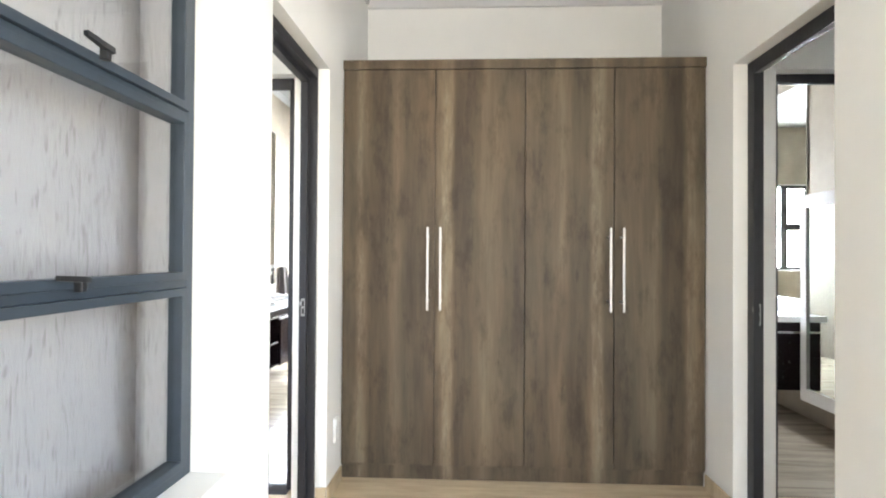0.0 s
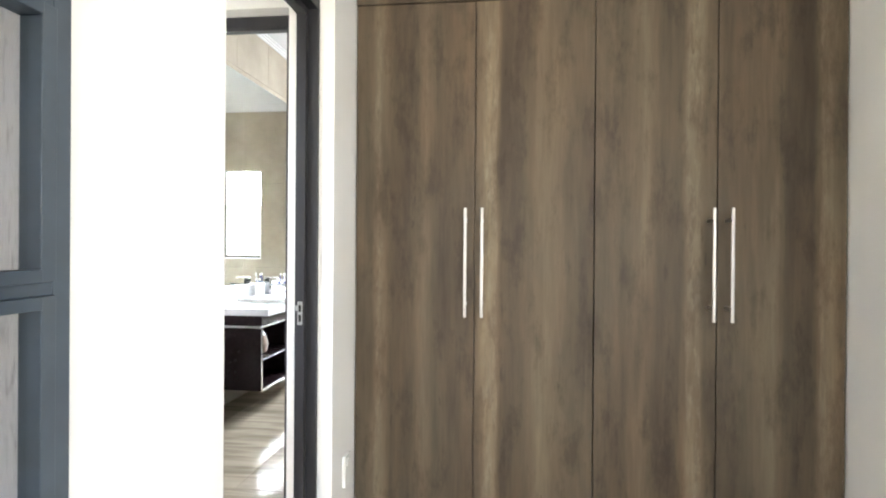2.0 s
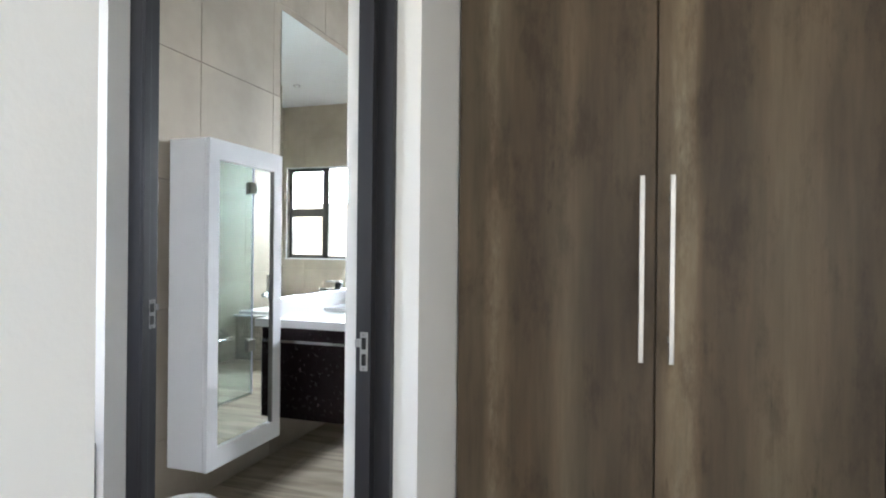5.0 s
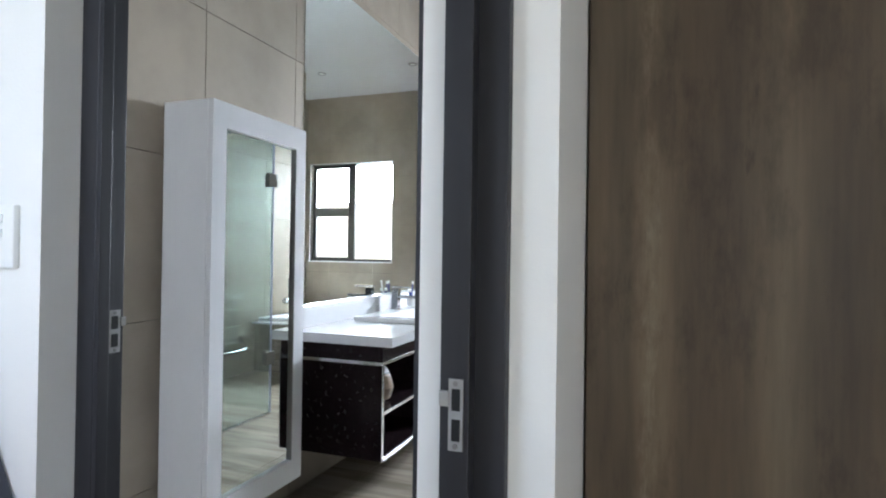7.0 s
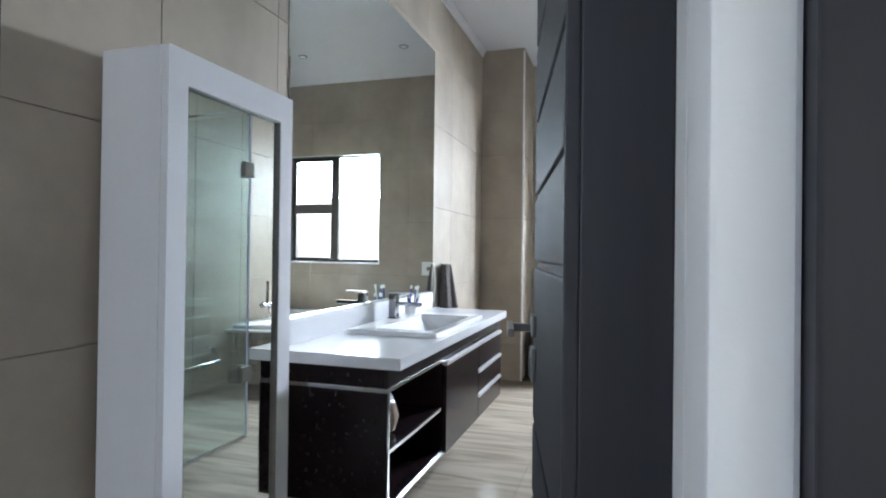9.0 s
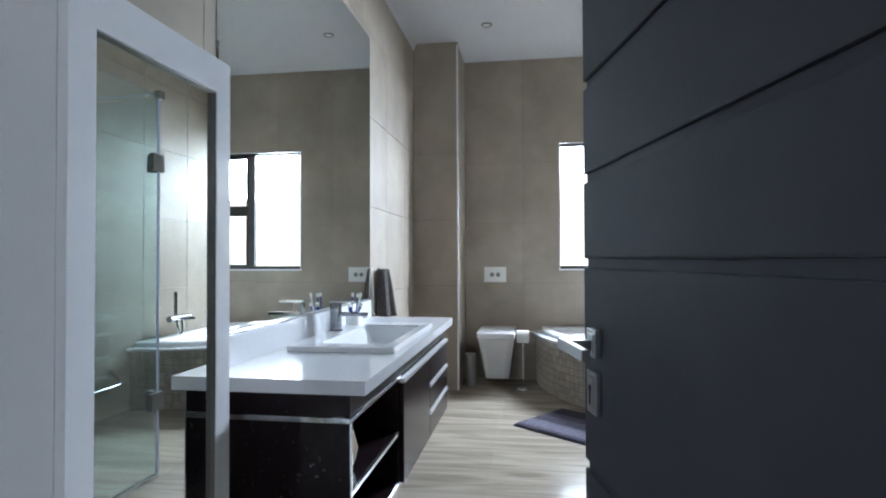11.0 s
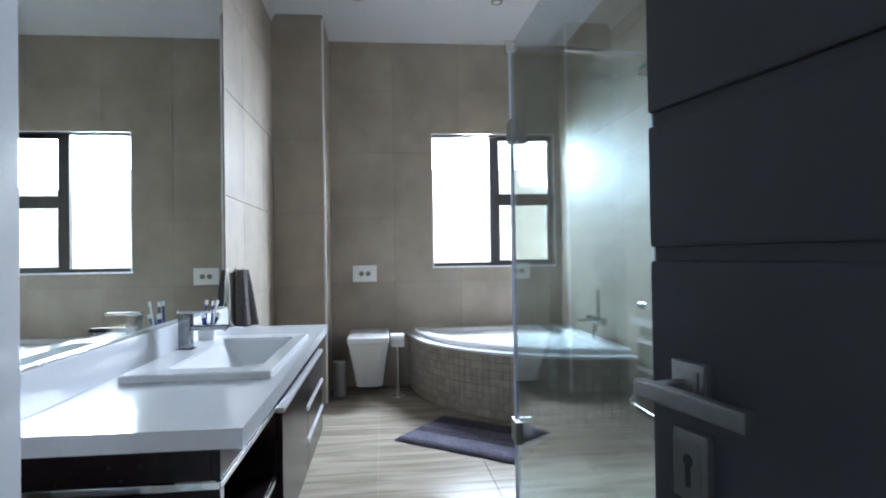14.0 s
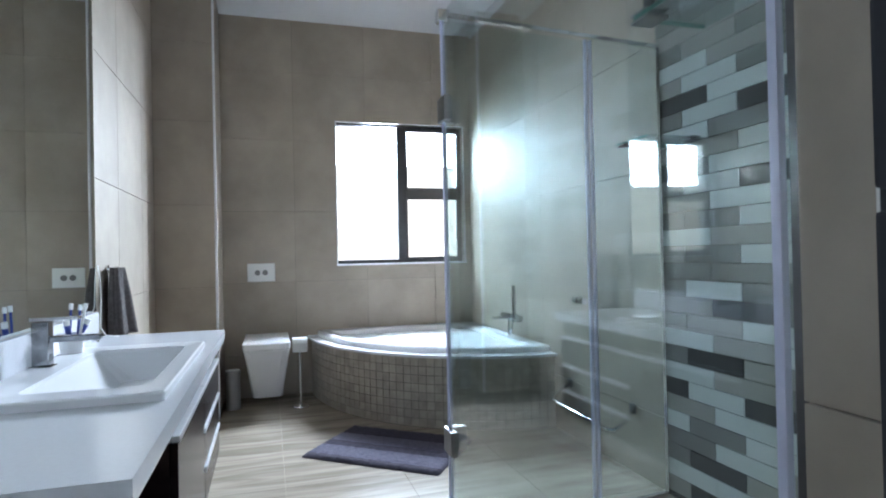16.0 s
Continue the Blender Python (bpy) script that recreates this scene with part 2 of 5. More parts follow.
FLOORW = mat("warm_floor_tile", (0.62, 0.50, 0.34), 0.25, noise_amt=0.25, noise_scale=3, stretch=(1, 6, 1))
MOSAIC = mat("mosaic_tile", (0.40, 0.36, 0.30), 0.35, noise_amt=0.25, noise_scale=18, random_amt=0.13)
GLASS = glass_mat("clear_glass", (0.915, 0.965, 0.968), 0.055)
PANEGLASS = glass_mat("window_glass", (0.96, 0.97, 0.97), 0.04)
SEAL = mat("clear_seal", (0.62, 0.63, 0.80), 0.2)
MIRROR = mat("mirror", (0.76, 0.81, 0.79), 0.0, 1.0)
CHROME = mat("chrome", (0.75, 0.76, 0.78), 0.12, 1.0, noise_amt=0.05, noise_scale=30)
SATIN = mat("satin_steel", (0.38, 0.365, 0.35), 0.4, 1.0, noise_amt=0.08, noise_scale=60)
STRIKE = mat("brushed_strike_steel", (0.36, 0.355, 0.35), 0.5, 0.5, noise_amt=0.1, noise_scale=60)
NICKEL = mat("dark_nickel", (0.25, 0.245, 0.24), 0.36, 0.9, noise_amt=0.1, noise_scale=50)
# Chrome darkened and mottled: dark reflections put into the metal's colour.
TAPCHROME = mat("tap_chrome", (0.42, 0.43, 0.45), 0.08, 1.0, noise_amt=0.35, noise_scale=22, stretch=(1, 1, 0.6))
BLACKP = mat("black_plastic", (0.018, 0.018, 0.02), 0.35, noise_amt=0.15, noise_scale=40)
# Paler, rougher metal: the lips' bright window reflection is put into its colour.
LIP = mat("lit_lip_metal", (0.82, 0.82, 0.84), 0.32, 0.85, noise_amt=0.05, noise_scale=60)
CANISTER = mat("grey_plastic", (0.34, 0.33, 0.32), 0.4, noise_amt=0.08, noise_scale=12)
ESPRESSO = mat("espresso_gloss_lacquer", (0.017, 0.010, 0.012), 0.19, noise_amt=0.3, noise_scale=40, stretch=(1, 0.1, 1), spec=0.32)
QUARTZ = mat("white_quartz", (0.73, 0.735, 0.755), 0.12, noise_amt=0.04, noise_scale=90)
CERAMIC = mat("white_ceramic", (0.84, 0.84, 0.85), 0.08, noise_amt=0.02, noise_scale=3)
GLOSSW = mat("white_satin_lacquer", (0.80, 0.80, 0.83), 0.035, noise_amt=0.03, noise_scale=5)
PLASTIC = mat("white_plastic", (0.82, 0.82, 0.80), 0.35, noise_amt=0.02, noise_scale=8)
TOWEL = mat("taupe_terry", (0.12, 0.105, 0.10), 0.95, noise_amt=0.35, noise_scale=60, bump=0.6, bump_scale=260)
MATP = mat("purple_grey_pile", (0.150, 0.136, 0.190), 0.95, noise_amt=0.35, noise_scale=45, bump=0.9, bump_scale=300)
MATD = mat("dark_violet_pile", (0.068, 0.058, 0.088), 0.95, noise_amt=0.35, noise_scale=45, bump=0.9, bump_scale=300)
PAPER = mat("white_paper", (0.82, 0.82, 0.80), 0.9, noise_amt=0.05, noise_scale=60, bump=0.2)
CLOTHW = mat("white_cloth", (0.78, 0.78, 0.78), 0.9, noise_amt=0.1, noise_scale=20, bump=0.3)
GROUND = mat("dry_ground", (0.28, 0.26, 0.20), 0.95, noise_amt=0.4, noise_scale=0.6)
PLASTER = plaster_rough()
BLUEP = mat("blue_plastic", (0.02, 0.04, 0.25), 0.35, noise_amt=0.1, noise_scale=9)
STONE = mat("brown_ceramic", (0.30, 0.20, 0.13), 0.4, noise_amt=0.4, noise_scale=25)
# Solid black for keyholes and keeper holes; the shade inside them is painted.
HOLE = mat("painted_hole_black", (0.01, 0.01, 0.01), 0.8, noise_amt=0.2, noise_scale=9)

# ---- helpers of this scene ----
FLIP = []  # holds a number c while the mirrored bathroom is built: x becomes c - x


def world_at(ob):
    p = Vector()
    while ob:
        p += ob.location
        ob = ob.parent
    return p


def part(name, bm, material, parent=None, label="", smooth=False):
    """Links a bmesh in world coordinates as one mesh object under parent."""
    if FLIP and not (parent and parent.get("flat")):
        for v in bm.verts:
            v.co.x = FLIP[0] - v.co.x
        bmesh.ops.reverse_faces(bm, faces=bm.faces[:])
    if parent:
        bmesh.ops.translate(bm, verts=bm.verts[:], vec=-world_at(parent))
    me = bpy.data.meshes.new(name)
    if smooth:
        for f in bm.faces:
            f.smooth = True
    bm.to_mesh(me)
    bm.free()
    for mm in (material if isinstance(material, (list, tuple)) else [material]):
        me.materials.append(mm)
    ob = new(name, me)
    if parent:
        ob.parent = parent
    if label:
        tagged(ob, label=label)
    return ob


def thing(name, x, y, z, label, category, group=""):
    ob = new(name)
    ob.empty_display_size = 0.05
    ob.location = (FLIP[0] - x if FLIP else x, y, z)
    return tagged(ob, label=label, category=category, group=group)


def add_box(bm, x0, x1, y0, y1, z0, z1, bev=0.0, seg=2):
    r = bmesh.ops.create_cube(bm, size=1.0)
    vs = r["verts"]
    for v in vs:
        v.co = Vector(((x0 + x1) / 2 + v.co.x * (x1 - x0), (y0 + y1) / 2 + v.co.y * (y1 - y0), (z0 + z1) / 2 + v.co.z * (z1 - z0)))
    if bev > 0:
        es = list({e for v in vs for e in v.link_edges})
        bmesh.ops.bevel(bm, geom=es, offset=bev, segments=seg, profile=0.6, affect="EDGES", clamp_overlap=True)
    return vs


def boxes(*items, bev=0.0):
    bm = bmesh.new()
    for it in items:
        add_box(bm, *it, bev=bev)
    return bm


def cyl(bm, p, q, r, r2=None, n=16, cap=True):
    p, q = Vector(p), Vector(q)
    d = q - p
    m = Matrix.Translation((p + q) / 2) @ d.to_track_quat("Z", "Y").to_matrix().to_4x4()
    bmesh.ops.create_cone(bm, cap_ends=cap, segments=n, radius1=r, radius2=r if r2 is None else r2, depth=d.length, matrix=m)
    return bm


def tube(points, r, n=10):
    """A bent round bar through points."""
    bm = bmesh.new()
    pts = [Vector(p) for p in points]
    rings = []
    for i, p in enumerate(pts):
        d = (pts[min(i + 1, len(pts) - 1)] - pts[max(i - 1, 0)]).normalized()
        q = d.to_track_quat("Z", "Y")
        rings.append([bm.verts.new(p + q @ Vector((r * math.cos(2 * math.pi * k / n), r * math.sin(2 * math.pi * k / n), 0))) for k in range(n)])
    for a, b in zip(rings, rings[1:]):
        for k in range(n):
            bm.faces.new((a[k], a[(k + 1) % n], b[(k + 1) % n], b[k]))
    bm.faces.new(rings[0][::-1])
    bm.faces.new(rings[-1])
    return bm


def lathe(profile, cx, cy, n=24):
    bm = bmesh.new()
    rings = []
    for r, z in profile:
        rings.append([bm.verts.new((cx + r * math.cos(2 * math.pi * k / n), cy + r * math.sin(2 * math.pi * k / n), z)) for k in range(n)])
    for a, b in zip(rings, rings[1:]):
        for k in range(n):
            bm.faces.new((a[k], a[(k + 1) % n], b[(k + 1) % n], b[k]))
    bm.faces.new(rings[0][::-1])
    bm.faces.new(rings[-1])
    return bm


def loft(sections, close=True):
    """Closed rings of equal count joined one to the next, with caps."""
    bm = bmesh.new()
    rings = [[bm.verts.new(p) for p in s] for s in sections]
    n = len(rings[0])
    for a, b in zip(rings, rings[1:]):
        for k in range(n):
            bm.faces.new((a[k], a[(k + 1) % n], b[(k + 1) % n], b[k]))
    if close:
        bm.faces.new(rings[0][::-1])
        bm.faces.new(rings[-1])
    bmesh.ops.recalc_face_normals(bm, faces=bm.faces[:])
    return bm


def structure(name, bm, material, label, category, parent=None):
    ob = part(name, bm, material, parent)
    if parent is None:
        tagged(ob, label=label, category=category, kind="structure")
    return ob


def opening_wall(axis, at, thick, a0, a1, z0, z1, holes):
    """Boxes of a wall along an axis ('x': runs along x at y=at) with rectangular holes (a0, a1, z0, z1)."""
    items = []
    cuts = sorted({a0, a1, *[h[0] for h in holes], *[h[1] for h in holes]})
    for s, e in zip(cuts, cuts[1:]):
        zs = [(z0, z1)]
        for h in holes:
            if h[0] <= s and e <= h[1]:
                nz = []
                for lo, hi in zs:
                    if h[2] > lo:
                        nz.append((lo, h[2]))
                    if h[3] < hi:
                        nz.append((h[3], hi))
                zs = nz
        for lo, hi in zs:
            items.append((s, e, at, at + thick, lo, hi) if axis == "x" else (at, at + thick, s, e, lo, hi))
    return boxes(*items)

# ---- the large structure ----
LW, RW = -0.642, 1.27          # faces of the dressing passage
BL, BR, BF = -2.115, 0.31, 8.554  # bathroom faces
CH = 3.0                      # ceiling height
BS = 3.31                     # bathroom face of the door wall

structure("floor_passage", boxes((-0.78, 1.40, -3.6, 4.1, -0.1, 0.0)), FLOORW, "warm beige polished floor tiles of the passage", "floor")
structure("floor_lobby", boxes((-2.2, -0.782, 2.2, 3.3, -0.1, 0.0)), FLOORW, "warm beige floor of the small lobby", "floor")
structure("ceiling_passage", boxes((-0.9, 4.2, -3.6, 4.3, CH, CH + 0.1)), CEILLIT, "white painted ceiling of the passage", "ceiling")
structure("ceiling_lobby", boxes((-2.2, -0.9, 2.1, 3.31, CH, CH + 0.1)), CEILDIM, "white painted ceiling of the lobby", "ceiling")

DT = 2.10  # height of the plastered door openings
structure("wall_passage_west", opening_wall("y", -0.772, LW + 0.772, -3.6, 4.2, 0, CH, [(0.42, 1.964, 0.56, 2.1), (2.29, 3.10, 0, DT)]), PAINT,
          "white painted plaster wall with window and doorway", "wall")
# The opening from 0.42 to 1.943 is unseen, added for the east fill.
structure("wall_passage_east", opening_wall("y", RW, 0.115, -0.9, 4.2, 0, CH, [(0.42, 1.943, 0.58, 2.1), (2.33, 3.09, 0, DT)]), PAINT, "white painted plaster wall with a doorway", "wall")
structure("wall_passage_north", boxes((LW, RW, 4.12, 4.2, 0, CH)), PAINT, "white painted wall above the wardrobe", "wall")
# Unseen rear room, added with a wide opening to let the fill in.
structure("wall_rear_south", opening_wall("x", -3.72, 0.12, -0.9, 4.2, 0, CH, [(-0.5, 2.2, 0.4, 2.4)]), PAINT, "unseen white rear wall with an added wide light opening", "wall")
structure("wall_rear_east", boxes((4.1, 4.2, -3.6, -0.9, 0, CH)), PAINT, "plain white wall of the added unseen rear room", "wall")
structure("wall_rear_north", boxes((RW + 0.115, 4.2, -0.9, -0.8, 0, CH)), PAINT, "plain white wall of the added unseen rear room", "wall")
structure("floor_rear", boxes((1.402, 4.2, -3.6, -0.9, -0.1, 0.0)), FLOORW, "warm beige floor of the added unseen rear room", "floor")


def cornice(name, pts, s=1.0):
    """White cove along a line of corners; the profile leans out towards the given side."""
    items = []
    for x0, x1, y0, y1, sx, sy in pts:
        for k, (d, z) in enumerate(((0.02 * s, 0.15 * s), (0.045 * s, 0.10 * s), (0.075 * s, 0.05 * s))):
            items.append((x0 if sx >= 0 else x1 - d, x0 + d if sx > 0 else x1, y0 if sy >= 0 else y1 - d, y0 + d if sy > 0 else y1, CH - z, CH - 0.001 - k * 0.001))
    structure(name, boxes(*items, bev=0.006), CEILDIM, "white moulded ceiling cornice", "cornice")


cornice("cornice_passage", [(LW, RW, 4.04, 4.12, 0, -1), (LW, LW + 0.08, -0.9, 4.04, 1, 0), (RW - 0.08, RW, -0.9, 4.04, -1, 0)], 1.2)


def skirting(name, items, mat_=FLOORW):
    structure(name, boxes(*items, bev=0.003), mat_, "low tile skirting along the wall", "skirting")


skirting("baseboard_west", [(LW, LW + 0.012, -0.9, 2.29, 0, 0.075), (LW, LW + 0.012, 3.10, 3.39, 0, 0.075), (-0.694, LW, 3.088, 3.10, 0, 0.075)])
skirting("baseboard_east", [(RW - 0.012, RW, -0.9, 2.33, 0, 0.075), (RW - 0.012, RW, 3.09, 3.39, 0, 0.075)])

# lobby west of the passage
# South opening is unseen, added for the lobby fill lamp.
structure("wall_lobby_south", opening_wall("x", 2.08, 0.12, -2.2, -0.774, 0, CH, [(-2.05, -1.25, 1.0, 2.1)]), PAINT, "plain white lobby wall", "wall")
structure("wall_lobby_north", opening_wall("x", 3.17, 0.135, -2.2, -0.774, 0, CH, [(-1.60, -0.806, 0, DT)]), PAINT, "white lobby wall with the bathroom doorway", "wall")
structure("wall_lobby_nib", boxes((-0.806, -0.7713, 3.072, 3.169, 0, CH), bev=0.003), PAINT, "narrow white plaster nib between the doorways", "wall")
structure("wall_lobby_west", boxes((-2.32, -2.202, 2.08, 3.31, 0, CH)), PAINT, "plain white lobby wall", "wall")
# lobby east of the passage
structure("floor_lobby_east", boxes((1.402, 2.7, 2.2, 3.31, -0.1, 0.0)), FLOORW, "warm beige floor of the east lobby", "floor")
structure("wall_lobby_east_south", boxes((RW + 0.117, 2.7, 2.08, 2.2, 0, CH)), PAINT, "plain white lobby wall", "wall")
structure("wall_lobby_east_north", opening_wall("x", 3.17, 0.135, RW + 0.117, 2.7, 0, CH, [(1.505, 2.26, 0, DT)]), PAINT, "white lobby wall with a bathroom doorway", "wall")
structure("wall_lobby_east_end", boxes((2.702, 2.82, 2.08, 3.31, 0, CH)), PAINT, "plain white lobby wall", "wall")


def door_frame(name, axis, a0, a1, d0, d1, top, w=0.045, w1=None, sw=0.025, sp=0.012, label="charcoal painted door frame"):
    """Frame of two jambs and a lintel in an opening a0..a1 along the axis, d0..d1 deep, with a stop."""
    w1 = w if w1 is None else w1
    f = tagged(new(name), label=label, category="door frame", kind="structure")
    mid = (d0 + d1) / 2
    f.location = (((a0 + a1) / 2, mid, 0) if axis == "x" else (mid, (a0 + a1) / 2, 0))

    def b(lo, hi, s, e, z0, z1):
        return (lo, hi, s, e, z0, z1) if axis == "x" else (s, e, lo, hi, z0, z1)
    part("jamb", boxes(b(a0, a0 + w, d0, d1, 0, top), b(a0 + w, a0 + w + sp, d0, d0 + sw, 0, top - w), bev=0.002), FRAME, f)
    part("jamb", boxes(b(a1 - w1, a1, d0, d1, 0, top), b(a1 - w1 - sp, a1 - w1, d0, d0 + sw, 0, top - w), bev=0.002), FRAME, f)
    part("lintel", boxes(b(a0 + w, a1 - w1, d0, d1, top - w, top), b(a0 + w + sp, a1 - w1 - sp, d0, d0 + sw, top - w - sp, top - w), bev=0.002), FRAME, f)
    return f


def strike_plate(frame_ob, x, y, z, nx, ny, hw=0.013, hh=0.049):
    """Steel strike plate on a jamb; (nx, ny) is the way its face looks, with its lip towards the stop side."""
    bm = bmesh.new()
    t = 0.003

    def b(u0, u1, d0, d1, z0, z1):
        n = ny if ny else nx
        if ny:
            return (x + u0, x + u1, min(y + n * d0, y + n * d1), max(y + n * d0, y + n * d1), z0, z1)
        return (min(x + n * d0, x + n * d1), max(x + n * d0, x + n * d1), y - u1, y - u0, z0, z1)
    add_box(bm, *b(-hw, hw, 0, t, z - hh, z + hh), bev=0.001)
    add_box(bm, *b(-hw - 0.011, -hw + 0.001, 0.0005, 0.006, z + hh * 0.22, z + hh * 0.66), bev=0.002)
    hs = [b(-hw * 0.5, hw * 0.62, 0.001, t + 0.001, z + hh * 0.12, z + hh * 0.72), b(-hw * 0.5, hw * 0.62, 0.001, t + 0.001, z - hh * 0.72, z - hh * 0.12)]
    pl = part("strike_plate", bm, STRIKE, frame_ob, "brushed steel strike plate")
    part("keeper_hole", boxes(*hs), HOLE, pl)
    sc = bmesh.new()
    for zz in (z + hh * 0.87, z - hh * 0.87):
        p = Vector((x, y, zz))
        n = Vector((nx, ny, 0))
        cyl(sc, p + n * 0.002, p + n * 0.0042, 0.0032, n=10)
    part("screw_head", sc, NICKEL, pl)


fa = door_frame("door_frame_1", "y", 2.29, 3.10, -0.771, -0.698, DT, 0.05, 0.02, 0.036, 0.025)
strike_plate(fa, -0.7505, 3.0555, 0.945, 0, -1, 0.009, 0.042)
fb = door_frame("door_frame_2", "x", -1.60, -0.806, 3.245, 3.312, DT, 0.045, 0.065)
strike_plate(fb, -1.555, 3.290, 0.967, 1, 0, 0.013, 0.043)
fc = door_frame("door_frame_3", "y", 2.33, 3.09, 1.335, 1.385, DT, 0.05)
strike_plate(fc, 1.358, 3.04, 0.936, 0, -1)
door_frame("door_frame_4", "x", 1.505, 2.26, 3.245, 3.312, DT, 0.036)


# ---- bathroom shell, built for the west bathroom and mirrored for the east one ----
def bath_shell(tag, right, skin, wx1):
    structure("floor_bath_" + tag, boxes((BL - 0.1, right + 0.02, BS + 0.006, BF + 0.1, -0.1, -0.004)), FLOOR if skin is TILE else FGROUT, "grouted bathroom floor under glossy tiles", "floor")
    structure("ceiling_bath_" + tag, boxes((BL - 0.1, right + 0.02, BS, BF + 0.2, CH, CH + 0.1)), CEILDIM, "white bathroom ceiling", "ceiling")
    structure("wall_bath_side_" + tag, boxes((BL - 0.12, BL - 0.008, BS, BF + 0.12, 0, CH)), skin, "bathroom side wall under large beige tiles", "wall")
    structure("wall_bath_window_" + tag, opening_wall("x", BF + 0.008, 0.2, BL - 0.12, right + 0.008, 0, CH, [(-0.843, wx1, 1.028, 2.196)]), skin,
              "bathroom window wall under large beige tiles", "wall")


bath_shell("west", BR, GROUT, 0.252)
structure("wall_party", boxes((BR + 0.008, 0.352, 4.3, BF + 0.2, 0, CH)), GROUT, "wall between the bathrooms under tiles", "wall")
structure("wall_wardrobe_return", boxes((-0.75, -0.652, BS, 4.3, 0, CH), (-0.652, BR + 0.008, 4.2, 4.3, 0, CH)), GROUT, "bathroom wall behind the wardrobe recess", "wall")
structure("pillar", boxes((BL - 0.006, -1.736, 8.01, BF + 0.006, 0, CH)), GROUT, "tiled pipe duct in the bathroom corner", "pillar")


def window_frame_set(tag, wx1):
    """Bathroom window: fixed pane and two small opening panes in dark aluminium, deep tiled sill."""
    y0, y1 = 8.63, 8.67
    w = tagged(new("window_" + tag), label="dark aluminium bathroom window with three panes", category="window", kind="structure")
    w.location = ((FLIP[0] + 0.3) if FLIP else -0.3, 8.65, 1.03)
    x0, x1, z0, z1, mx, mz = -0.843, wx1, 1.028, 2.196, -0.285, 1.62
    # Left stile, left head and sashes are thin: window glare put into their shape.
    part("outer_frame", boxes((x0 - 0.006, x0 + 0.008, y0, y1, z0, z1), (x1 - 0.028, x1, y0, y1, z0, z1), (x0 + 0.008, x1 - 0.028, y0, y1, z0, z0 + 0.03), (mx + 0.035, x1 - 0.028, y0, y1, z1 - 0.03, z1), (x0 + 0.008, mx + 0.035, y0, y1, z1 - 0.010, z1), bev=0.002), BRONZE, w)
    part("mullion", boxes((mx - 0.035, mx + 0.035, y0 - 0.006, y1, z0 + 0.03, z1 - 0.012), bev=0.002), BRONZE, w)
    part("transom", boxes((mx + 0.035, x1 - 0.028, y0 - 0.006, y1, mz - 0.035, mz + 0.035), bev=0.002), BRONZE, w)
    for za, zb in ((z0 + 0.03, mz - 0.035), (mz + 0.035, z1 - 0.03)):
        xa, xb = mx + 0.035, x1 - 0.028
        part("sash", boxes((xa, xa + 0.017, y0 - 0.012, y0 + 0.02, za, zb), (xb - 0.017, xb, y0 - 0.012, y0 + 0.02, za, zb), (xa + 0.017, xb - 0.017, y0 - 0.012, y0 + 0.02, za, za + 0.017), (xa + 0.017, xb - 0.017, y0 - 0.012, y0 + 0.02, zb - 0.017, zb), bev=0.002), BRONZE, w)
    for xa, xb, za, zb in ((x0 + 0.008, mx - 0.035, z0 + 0.03, z1 - 0.012), (mx + 0.06, x1 - 0.053, z0 + 0.055, mz - 0.06), (mx + 0.06, x1 - 0.053, mz + 0.06, z1 - 0.055)):
        p = part("pane", boxes((xa - 0.004, xb + 0.004, 8.648, 8.653, za - 0.004, zb + 0.004)), PANEGLASS, w)
        p.visible_shadow = False
    part("reveal", boxes((x0 - 0.008, x0, BF - 0.003, y0, z0 - 0.012, z1 + 0.008), (x1, x1 + 0.008, BF - 0.003, y0, z0 - 0.012, z1 + 0.008), (x0, x1, BF - 0.003, y0, z1, z1 + 0.008)), GLOSSW, w)
    part("sill", boxes((x0 - 0.012, x1 + 0.012, BF - 0.02, y0, z0 - 0.014, z0), bev=0.003), GLOSSW, w, "white window sill")


window_frame_set("west", 0.252)


